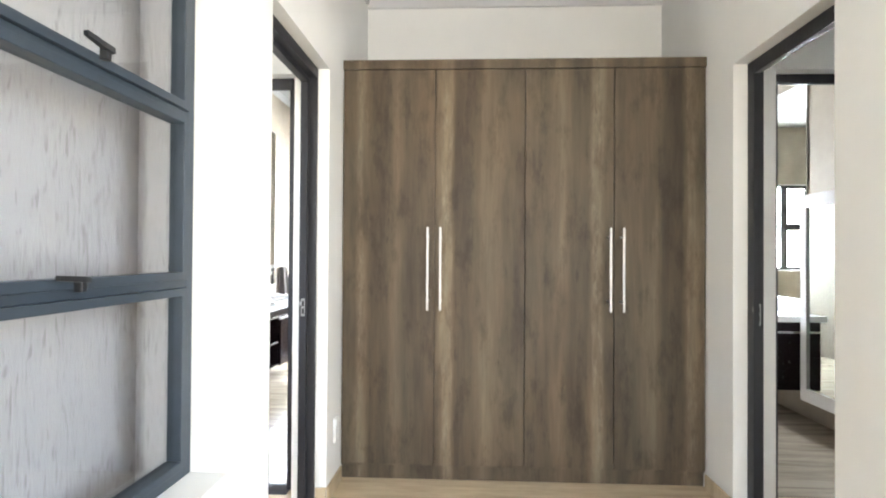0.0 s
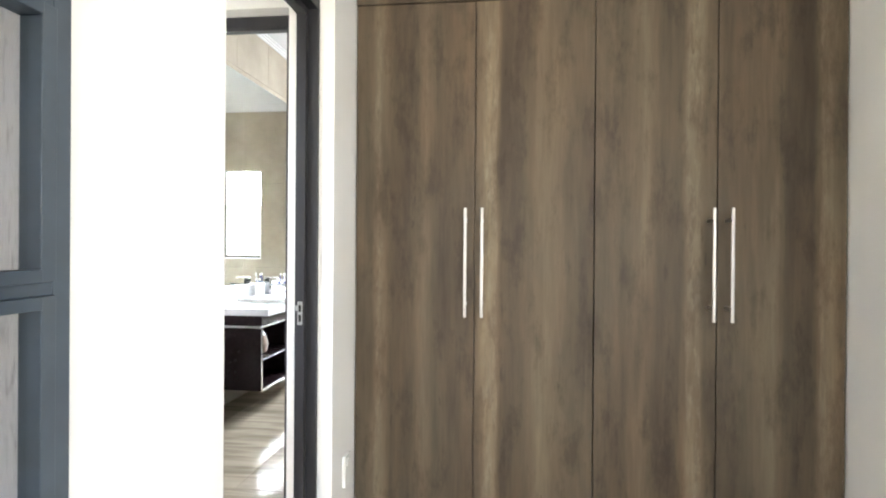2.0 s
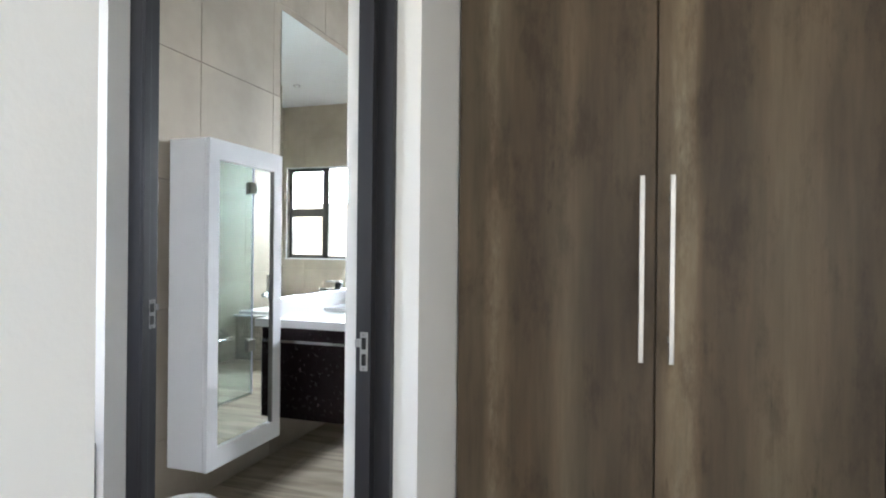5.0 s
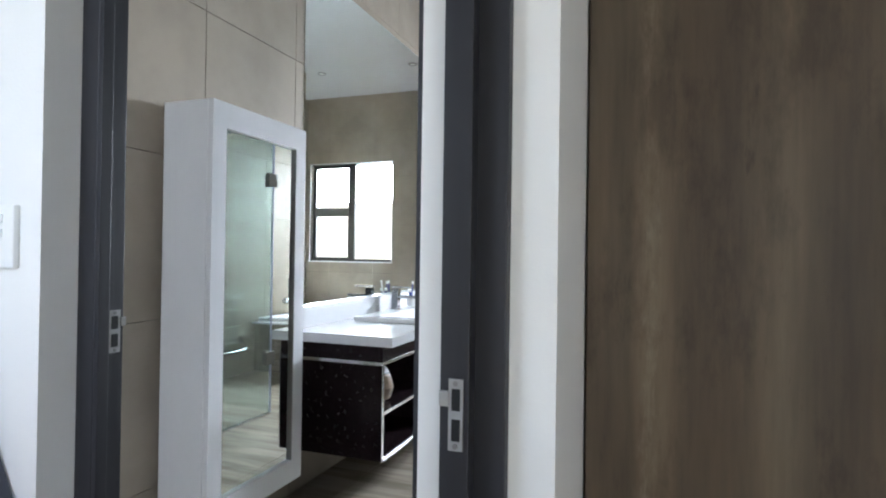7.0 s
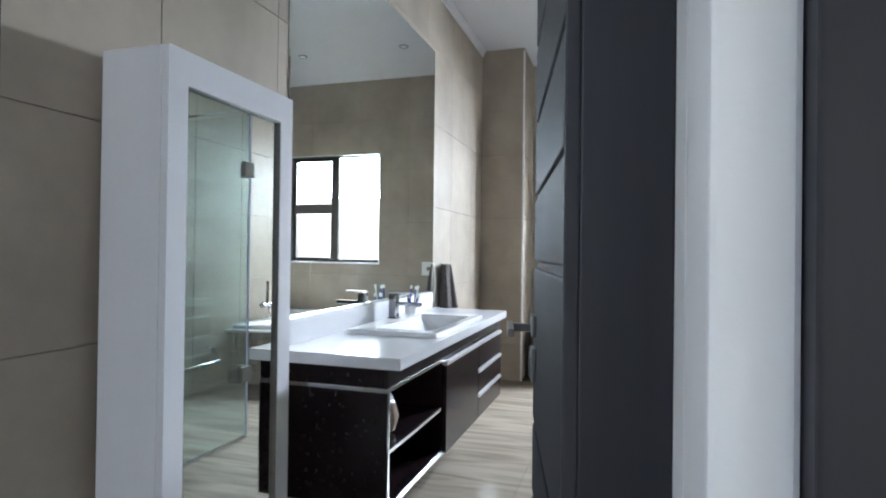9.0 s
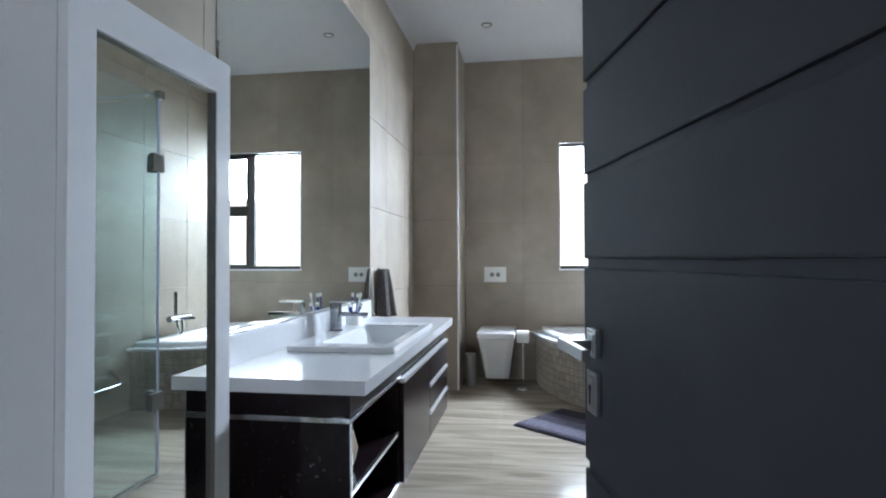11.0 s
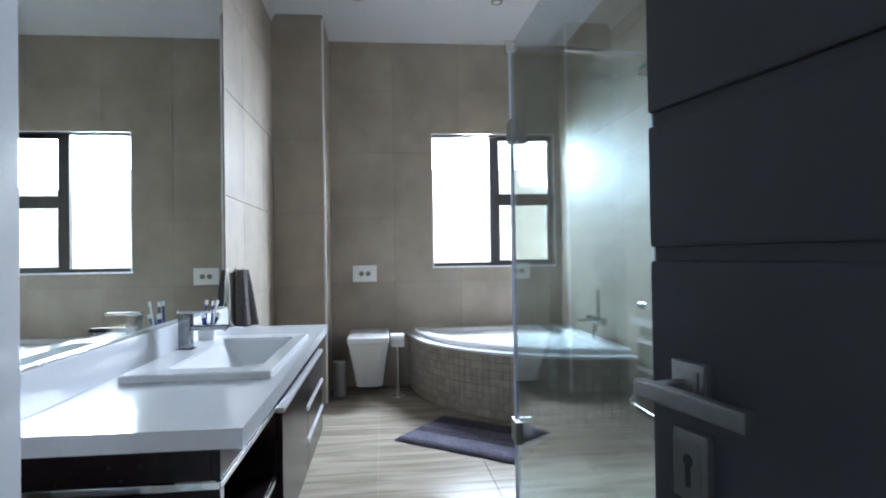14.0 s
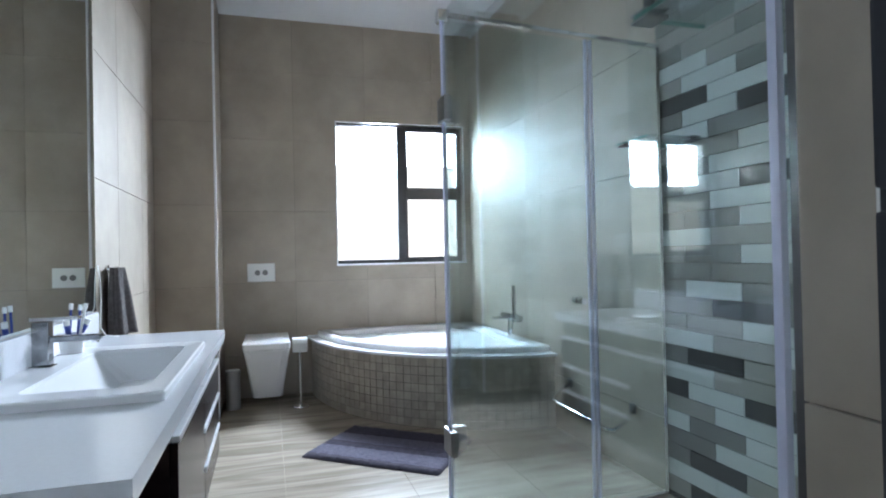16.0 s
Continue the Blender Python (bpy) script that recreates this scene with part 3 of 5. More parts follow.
def vanity():
    """Floating vanity: quartz top with upstand, espresso units, chrome trims."""
    g = "vanity"
    y0, y1, xf, xb, top = 4.70, 6.575, -1.585, BL, 0.766
    t = thing("countertop", (xf + xb) / 2, (y0 + y1) / 2, top - 0.04, "white quartz vanity counter with a rear upstand", "countertop")
    bm = boxes((xb, -2.03, y0, y1, top - 0.042, top), (-1.665, xf, y0, y1, top - 0.042, top), (-2.03, -1.665, y0, 5.27, top - 0.042, top), (-2.03, -1.665, 6.01, y1, top - 0.042, top))
    bmesh.ops.remove_doubles(bm, verts=bm.verts[:], dist=1e-4)
    part("slab", bm, QUARTZ, t)
    part("upstand", boxes((xb + 0.001, xb + 0.022, y0, y1, top, top + 0.105), bev=0.003), QUARTZ, t)
    # basin
    b = thing("basin", -1.845, 5.66, top, "white rectangular ceramic basin set into the counter", "basin")
    outer = [(-2.05, 5.20), (-1.619, 5.20), (-1.619, 6.06), (-2.05, 6.06)]

    def ring(pts, z, r, k=4):
        out = []
        for i, (px, py) in enumerate(pts):
            cx = px + (r if i in (0, 3) else -r)
            cy = py + (r if i in (0, 1) else -r)
            a0 = (math.pi, 1.5 * math.pi, 0, 0.5 * math.pi)[i]
            for j in range(k + 1):
                a = a0 + j * math.pi / 2 / k
                out.append((cx + r * math.cos(a), cy + r * math.sin(a), z))
        return out
    inner = [(-1.955, 5.31), (-1.672, 5.31), (-1.672, 5.985), (-1.955, 5.985)]
    floor_ = [(-1.865, 5.37), (-1.695, 5.37), (-1.695, 5.945), (-1.865, 5.945)]
    out2 = [(-2.02, 5.27), (-1.665, 5.27), (-1.665, 6.01), (-2.02, 6.01)]
    part("bowl", loft([ring(out2, top - 0.12, 0.02), ring(out2, top + 0.001, 0.02), ring(outer, top + 0.001, 0.012), ring(outer, top + 0.018, 0.012), ring([(px + (0.004 if i in (0, 3) else -0.004), py + (0.004 if i in (0, 1) else -0.004)) for i, (px, py) in enumerate(outer)], top + 0.022, 0.012),
                       ring(inner, top + 0.018, 0.03), ring(inner, top + 0.008, 0.03), ring(floor_, top - 0.085, 0.035)]), CERAMIC, b)
    part("drain", cyl(bmesh.new(), (-1.78, 5.64, top - 0.086), (-1.78, 5.64, top - 0.081), 0.022), CHROME, b, "chrome drain")
    # tap
    f = thing("basin_tap", -2.01, 5.70, top + 0.02, "square chrome basin mixer tap", "tap")
    part("body", boxes((-2.042, -1.998, 5.675, 5.717, top + 0.024, top + 0.150), bev=0.003), TAPCHROME, f)
    part("base_flange", boxes((-2.049, -1.991, 5.668, 5.724, top + 0.017, top + 0.025), bev=0.003), TAPCHROME, f)
    part("spout", boxes((-2.000, -1.867, 5.680, 5.712, top + 0.090, top + 0.107), bev=0.003), TAPCHROME, f)
    part("aerator", cyl(bmesh.new(), (-1.883, 5.696, top + 0.091), (-1.883, 5.696, top + 0.084), 0.011, n=16), CHROME, f)
    part("lever", boxes((-2.048, -1.923, 5.676, 5.716, top + 0.153, top + 0.163), bev=0.003), CHROME, f)
    # units
    p = 0.018
    u = thing("vanity_open_unit", -1.86, 5.05, 0.2, "espresso gloss open-shelf vanity unit with chrome edges", "cabinet", g)
    ya, yb, xu, zb, zt = 4.704, 5.345, -1.632, 0.225, 0.645
    part("end_panel", boxes((xb, xu, ya, ya + p, zb, zt), bev=0.001), ESPRESSO, u)
    part("side_panel", boxes((xb, xu, yb - p, yb, zb, zt), bev=0.001), ESPRESSO, u)
    part("bottom_panel", boxes((xb, xu, ya + p, yb - p, zb, zb + p), bev=0.001), ESPRESSO, u)
    part("back_panel", boxes((xb, xb + 0.012, ya + p, yb - p, zb + p, zt)), ESPRESSO, u)
    part("shelf", boxes((xb + 0.012, xu - 0.004, ya + p, yb - p, 0.423, 0.423 + p), bev=0.001), ESPRESSO, u)
    part("rail_panel", boxes((xu - p, xu, ya, y1 - 0.01, 0.658, top - 0.044), bev=0.001), ESPRESSO, u)
    part("rail_panel", boxes((xb, xu - p - 0.0005, ya, ya + p, 0.658, top - 0.044), bev=0.001), ESPRESSO, u)
    for it in ((xu, xu + 0.004, ya, yb, zt - 0.002, 0.656), (xu - 0.003, xu + 0.004, ya, ya + 0.012, zb, zt - 0.004), (xu - 0.003, xu + 0.004, ya + 0.014, yb, zb - 0.002, zb + 0.012), (xu - 0.003, xu + 0.004, ya + 0.014, yb - p, 0.425, 0.439), (xb, xu, ya - 0.004, ya, zt - 0.004, 0.656)):
        part("edge_trim", boxes(it, bev=0.001), CHROME, u, "chrome edge trim")
    for k, (ya2, yb2) in enumerate(((5.35, 5.955), (5.96, 6.555))):
        d = thing("vanity_drawer_unit", -1.86, (ya2 + yb2) / 2, 0.2, "espresso gloss vanity unit with chrome-lipped fronts", "cabinet", g)
        part("body", boxes((xb, xu - 0.002, ya2, yb2, 0.225, 0.645), bev=0.001), ESPRESSO, d)
        splits = ((0.225, 0.645),) if k == 0 else ((0.225, 0.357), (0.365, 0.493), (0.501, 0.645))
        for za, zb2 in splits:
            fr = part("drawer_front", boxes((xu - 0.0015, xu + 0.017, ya2 + 0.002, yb2 - 0.002, za, zb2 - 0.022), bev=0.0015), ESPRESSO, d)
            part("lip_handle", boxes((xu - 0.0015, xu + 0.022, ya2 + 0.002, yb2 - 0.002, zb2 - 0.021, zb2 - 0.003), bev=0.004), LIP, fr, "chrome lip handle")


def mirror_box():
    """Tall white wall cabinet whose door carries a mirror."""
    y0, y1, z0, z1, xf = 3.928, 4.465, 0.217, 1.628, -1.88
    c = thing("mirror_cabinet", -1.98, 4.2, z0, "tall white wall-hung cabinet with a mirrored door", "cabinet")
    part("carcass", boxes((-2.085, xf - 0.022, y0, y1, z0, z1), bev=0.003), GLOSSW, c)
    for zb in (z0 + 0.08, z1 - 0.16):
        part("mounting_batten", boxes((BL, -2.0855, y0 + 0.05, y1 - 0.02, zb, zb + 0.08)), GLOSSW, c)
    d = part("door", boxes((xf - 0.02, xf, y0, y0 + 0.065, z0, z1), (xf - 0.02, xf, y1 - 0.065, y1, z0, z1), (xf - 0.02, xf, y0 + 0.065, y1 - 0.065, z0, z0 + 0.085), (xf - 0.02, xf, y0 + 0.065, y1 - 0.065, z1 - 0.085, z1)), GLOSSW, c)
    part("bead", boxes((xf - 0.016, xf - 0.002, y0 + 0.065, y0 + 0.068, z0 + 0.085, z1 - 0.085), (xf - 0.016, xf - 0.002, y1 - 0.068, y1 - 0.065, z0 + 0.085, z1 - 0.085), (xf - 0.016, xf - 0.002, y0 + 0.068, y1 - 0.068, z1 - 0.088, z1 - 0.085)), NICKEL, d)
    part("mirror_glass", boxes((xf - 0.018, xf - 0.013, y0 + 0.065, y1 - 0.065, z0 + 0.085, z1 - 0.085)), MIRROR, d, "framed mirror glass")


def big_mirror():
    """Large mirror flat on the tiled wall, with a polished bevelled edge."""
    y0, y1, z0, z1 = 4.80, 6.615, 0.873, 2.53

    def ring(px, d):
        return [(px, y0 + d, z0 + d), (px, y1 - d, z0 + d), (px, y1 - d, z1 - d), (px, y0 + d, z1 - d)]
    bm = loft([ring(BL + 0.0005, 0.0), ring(BL + 0.003, 0.0), ring(BL + 0.0045, 0.010)])
    structure("wall_mirror", bm, MIRROR, "large frameless wall mirror above the vanity", "mirror").pop("kind")


vanity()
mirror_box()
big_mirror()


# ---- the bathroom door leaf ----
def door_leaf():
    """Charcoal flush door with routed horizontal grooves, lever and key escutcheon; hinge line at x=0."""
    W, T, H = 0.715, 0.04, 2.03
    d = thing("bathroom_door", 0, 0, 0.008, "open charcoal painted door with horizontal grooves", "door")
    cuts = [0.0, 0.18, 0.335, 0.49, 0.645, 0.795, 1.115, 1.251, 1.401, 1.559, 1.717, 1.875, H]
    items = [(-W, 0, 0.006, T - 0.006, 0.01, H)]
    for a, b in zip(cuts, cuts[1:]):
        items.append((-W, 0, 0, T, a + 0.007 + (0.004 if a == 0 else 0), b - 0.007))
    part("leaf", boxes(*items, bev=0.0035), DOOR, d)
    for zc in (0.25, 1.0, 1.8):
        part("hinge", cyl(bmesh.new(), (0.006, T + 0.006, zc - 0.05), (0.006, T + 0.006, zc + 0.05), 0.007, n=10), SATIN, d, "steel butt hinge")
    for side in (0, 1):
        yf = 0.0 if side == 0 else T
        s = -1 if side == 0 else 1
        xc = -W + 0.062

        def fb(x0, x1, d0, d1, z0, z1):
            a, b = yf + s * d0, yf + s * d1
            return (x0, x1, min(a, b), max(a, b), z0, z1)
        h = part("lever_handle", boxes(fb(xc - 0.022, xc + 0.022, 0, 0.009, 0.974, 1.016), bev=0.002), NICKEL, d, "dark nickel square lever handle")
        part("neck", boxes(fb(xc - 0.009, xc + 0.009, 0.009, 0.050, 0.984, 1.000), bev=0.002), NICKEL, h)
        part("lever", boxes(fb(xc - 0.016, xc + 0.112, 0.044, 0.056, 0.986, 1.002), bev=0.002), NICKEL, h)
        part("rose_rim", boxes(fb(xc - 0.014, xc + 0.014, 0.0085, 0.0105, 0.981, 1.009), bev=0.001), NICKEL, h)
        e = part("key_escutcheon", boxes(fb(xc - 0.022, xc + 0.022, 0, 0.009, 0.889, 0.953), bev=0.002), NICKEL, d)
        part("cover_rim", boxes(fb(xc - 0.014, xc + 0.014, 0.0085, 0.0105, 0.897, 0.945), bev=0.001), NICKEL, e)
        bm = boxes(fb(xc - 0.0028, xc + 0.0028, 0.010, 0.0115, 0.903, 0.924))
        cyl(bm, (xc, yf + s * 0.010, 0.927), (xc, yf + s * 0.0115, 0.927), 0.0058, n=14)
        part("keyhole", bm, HOLE, e)
    return d


leaf = door_leaf()
leaf.matrix_basis = pose(-0.874, 3.318, 0.008, 0, 0, -78.2)


# ---- wardrobe ----
def wardrobe():
    y = 3.395
    w = thing("wardrobe", 0.31, 3.75, 0, "tall grey-brown wood-print wardrobe with four doors", "wardrobe")
    part("carcass", boxes((-0.641, 1.268, y + 0.02, 4.1, 0.076, 2.235), bev=0.001), WOOD, w)
    part("plinth", boxes((-0.641, 1.268, y + 0.035, 4.0, 0.0, 0.0745)), WOOD, w)
    part("fascia", boxes((-0.641, 1.269, y - 0.003, y + 0.019, 2.19, 2.24), bev=0.0015), WOOD, w)
    xs = [-0.639, -0.144, 0.331, 0.796, 1.266]
    for i in range(4):
        g = 0.002 if i != 1 else 0.003
        d = part("door", boxes((xs[i] + g, xs[i + 1] - g, y, y + 0.018, 0.090, 2.186), bev=0.0015), WOOD, w)
        hx = xs[i + 1] - 0.033 if i % 2 == 0 else xs[i] + 0.033
        hb = boxes((hx - 0.006, hx + 0.006, y - 0.076, y - 0.068, 0.911, 1.344), bev=0.002)
        add_box(hb, hx - 0.004, hx + 0.004, y - 0.069, y, 0.955, 0.965)
        add_box(hb, hx - 0.004, hx + 0.004, y - 0.069, y, 1.290, 1.300)
        part("handle", hb, SATIN, d, "slim brushed steel bar handle")


wardrobe()


# ---- passage window ----
def passage_window():
    x0, x1 = -0.797, -0.757
    ya, yb, za, zb = 0.42, 1.964, 0.56, 2.1
    w = tagged(new("window_passage"), label="blue-grey aluminium window with stacked opening sashes", category="window", kind="structure")
    w.location = (-0.777, 1.19, za)
    f = 0.040
    part("outer_frame", boxes((x0, x1, ya, ya + f, za, zb), (x0, x1, yb - f, yb, za, zb), (x0, x1, ya + f, yb - f, za, za + f), (x0, x1, ya + f, yb - f, zb - f, zb), bev=0.002), ALU, w)
    part("transom", boxes((x0, x1, ya + f, yb - f, 1.102, 1.124), bev=0.002), ALU, w)
    part("transom", boxes((x0, x1, ya + f, yb - f, 1.581, 1.599), bev=0.002), ALU, w)
    for a, b in ((za + f, 1.102), (1.124, 1.581), (1.599, zb - f)):
        s = 0.022
        v = 0.032
        sa = part("sash", boxes((x0 + 0.006, x1 + 0.012, ya + f, ya + f + v, a, b), (x0 + 0.006, x1 + 0.008, yb - f - v, yb - f, a, b), (x0 + 0.006, x1 + 0.012, ya + f + v, yb - f - v, a, a + s), (x0 + 0.006, x1 + 0.012, ya + f + v, yb - f - v, b - s, b), bev=0.002), ALU, w)
        p = part("pane", boxes((-0.774, -0.769, ya + f + v - 0.003, yb - f - v + 0.003, a + s - 0.003, b - s + 0.003)), PANEGLASS, sa)
        p.visible_shadow = False
    for yc, zc in ((1.42, 1.134), (1.49, 1.627)):
        h = part("peg_handle", boxes((x1 + 0.012, x1 + 0.030, yc + 0.022, yc + 0.040, zc - 0.016, zc + 0.010), bev=0.003), BLACKP, w, "black window catch")
        part("lever", loft([[(x1 + 0.024, yc - 0.045, zc + 0.010), (x1 + 0.034, yc - 0.045, zc + 0.010), (x1 + 0.034, yc - 0.045, zc + 0.020), (x1 + 0.024, yc - 0.045, zc + 0.020)],
                            [(x1 + 0.018, yc + 0.045, zc + 0.002), (x1 + 0.034, yc + 0.045, zc + 0.002), (x1 + 0.034, yc + 0.045, zc + 0.015), (x1 + 0.018, yc + 0.045, zc + 0.015)]]), BLACKP, h)
    part("sill", boxes((x1, LW + 0.0, ya + 0.002, yb - 0.002, za - 0.002, za + 0.008), bev=0.002), PAINT, w)


passage_window()
structure("wall_outdoor", boxes((-1.15, -0.95, -2.0, 2.08, 0, 3.11), (-0.949, -0.774, 2.01, 2.078, 0, 3.11)), PLASTER, "scraped grey-white outdoor plaster wall", "wall")
structure("ground", boxes((-60, 60, -60, 60, -0.3, -0.12)), GROUND, "dry pale ground around the house", "ground")

# ---- things of the west bathroom ----
def prism(p, q, thick, z0, z1):
    """An upright slab between two plan points."""
    p, q = Vector((*p, 0)), Vector((*q, 0))
    d = (q - p).normalized()
    n = Vector((-d.y, d.x, 0)) * thick / 2
    bm = bmesh.new()
    lo = [bm.verts.new(v + Vector((0, 0, z0))) for v in (p - n, q - n, q + n, p + n)]
    hi = [bm.verts.new(v.co + Vector((0, 0, z1 - z0))) for v in lo]
    bm.faces.new(lo[::-1])
    bm.faces.new(hi)
    for k in range(4):
        bm.faces.new((lo[k], lo[(k + 1) % 4], hi[(k + 1) % 4], hi[k]))
    return bm


def shower():
    C, K, E = (-0.744, 5.845), (-0.080, 5.915), (0.304, 5.955)
    s = thing("shower_enclosure", -0.3, 5.3, 0, "frameless clear glass shower enclosure with chrome fittings", "shower")
    for p in (part("side_panel", prism((-0.733, 4.336), (-0.744, 5.838), 0.008, 0.012, 1.99), GLASS, s, "clear fixed glass panel"),
              part("fixed_panel", prism((K[0] + 0.012, K[1] + 0.001), E, 0.008, 0.012, 1.99), GLASS, s, "clear fixed glass panel")):
        p.visible_shadow = False
    d = part("glass_door", prism((C[0] + 0.008, C[1] + 0.002), (K[0] - 0.006, K[1]), 0.008, 0.016, 1.975), GLASS, s, "clear hinged glass door")
    d.visible_shadow = False
    part("edge_seal", prism((-0.750, 5.839), (-0.738, 5.849), 0.010, 0.012, 1.99), SEAL, s)
    part("edge_seal", prism((-0.733, 4.351), (-0.7332, 4.366), 0.012, 0.013, 1.99), SEAL, s, "clear plastic glazing strip")
    for dx in (-0.012, 0.010):
        part("edge_seal", prism((K[0] + dx - 0.005, K[1]), (K[0] + dx + 0.005, K[1] + 0.001), 0.014, 0.014, 1.98), SEAL, s, "clear plastic door seal")
    part("wall_channel", boxes((-0.740, -0.726, 4.3095, 4.3350, 0.0, 1.99), bev=0.002), BRONZE, s, "dark chrome wall channel")
    part("wall_channel", prism((0.296, 5.954), (0.309, 5.956), 0.018, 0.0, 1.99), CHROME, s, "chrome wall channel")
    part("floor_track", prism((-0.733, 4.348), (-0.744, 5.838), 0.022, 0.0, 0.012), CHROME, s)
    part("floor_track", prism((K[0], K[1]), E, 0.018, 0.0, 0.013), CHROME, s)
    part("top_rail", prism(C, (0.308, 5.955), 0.018, 1.991, 2.006), CHROME, s, "chrome stabilising rail")
    cl = boxes((-0.764, -0.724, 5.828, 5.868, 1.966, 2.014), bev=0.002)
    part("corner_clamp", cl, CHROME, s)
    for zc in (1.63, 0.390):
        h = part("hinge", boxes((-0.761, -0.680, 5.838, 5.872, zc - 0.045, zc + 0.045), bev=0.003), NICKEL, s, "square chrome glass hinge")
        part("hinge_leaf", boxes((-0.763, -0.737, 5.775, 5.836, zc - 0.045, zc + 0.045), bev=0.003), NICKEL, h)
    kb = bmesh.new()
    cyl(kb, (-0.15, 5.865, 0.885), (-0.15, 5.900, 0.885), 0.015)
    cyl(kb, (-0.15, 5.915, 0.885), (-0.15, 5.945, 0.885), 0.015)
    part("knob", kb, CHROME, d, "round chrome door knob")


shower()


def glass_shelf(x0, x1, y0, y1, z, clips):
    s = thing("glass_shelf", (x0 + x1) / 2, (y0 + y1) / 2, z, "small clear glass shower shelf on chrome clips", "shelf", "shower shelves")
    p = part("plate", boxes((x0, x1, y0, y1, z, z + 0.008), bev=0.001), GLASS, s)
    p.visible_shadow = False
    part("edge", boxes((x0 - 0.002, x0, y0, y1, z, z + 0.008)), GREENEDGE, s)
    part("edge", boxes((x0, x1, y1, y1 + 0.002, z, z + 0.008)), GREENEDGE, s)
    for cx, cy in clips:
        part("clip", boxes((cx - 0.024, cx + 0.024, cy - 0.026, cy + 0.026, z - 0.006, z - 0.0005), (cx - 0.024, cx + 0.024, cy - 0.026, cy + 0.026, z + 0.0085, z + 0.013), bev=0.001), NICKEL, s, "dark nickel shelf clip")


GREENEDGE = mat("green_glass_edge", (0.12, 0.26, 0.22), 0.15, noise_amt=0.1, noise_scale=20)
glass_shelf(-0.715, -0.555, 4.309, 4.69, 1.522, ((-0.693, 4.675), (-0.59, 4.335)))
hk = thing("shower_hook", -0.72, 4.65, 1.537, "small black hook standing on the glass shelf clip", "hook")
part("stem", boxes((-0.695, -0.690, 4.660, 4.690, 1.5365, 1.60), bev=0.001), BLACKP, hk)
part("foot", boxes((-0.712, -0.674, 4.655, 4.695, 1.5352, 1.539), bev=0.001), BLACKP, hk)
glass_shelf(0.045, BR - 0.012, 5.69, 5.905, 1.535, ((0.068, 5.88), (0.272, 5.72)))


def ell(a, b, t):
    return (BR - a * math.cos(t), BF - b * math.sin(t))


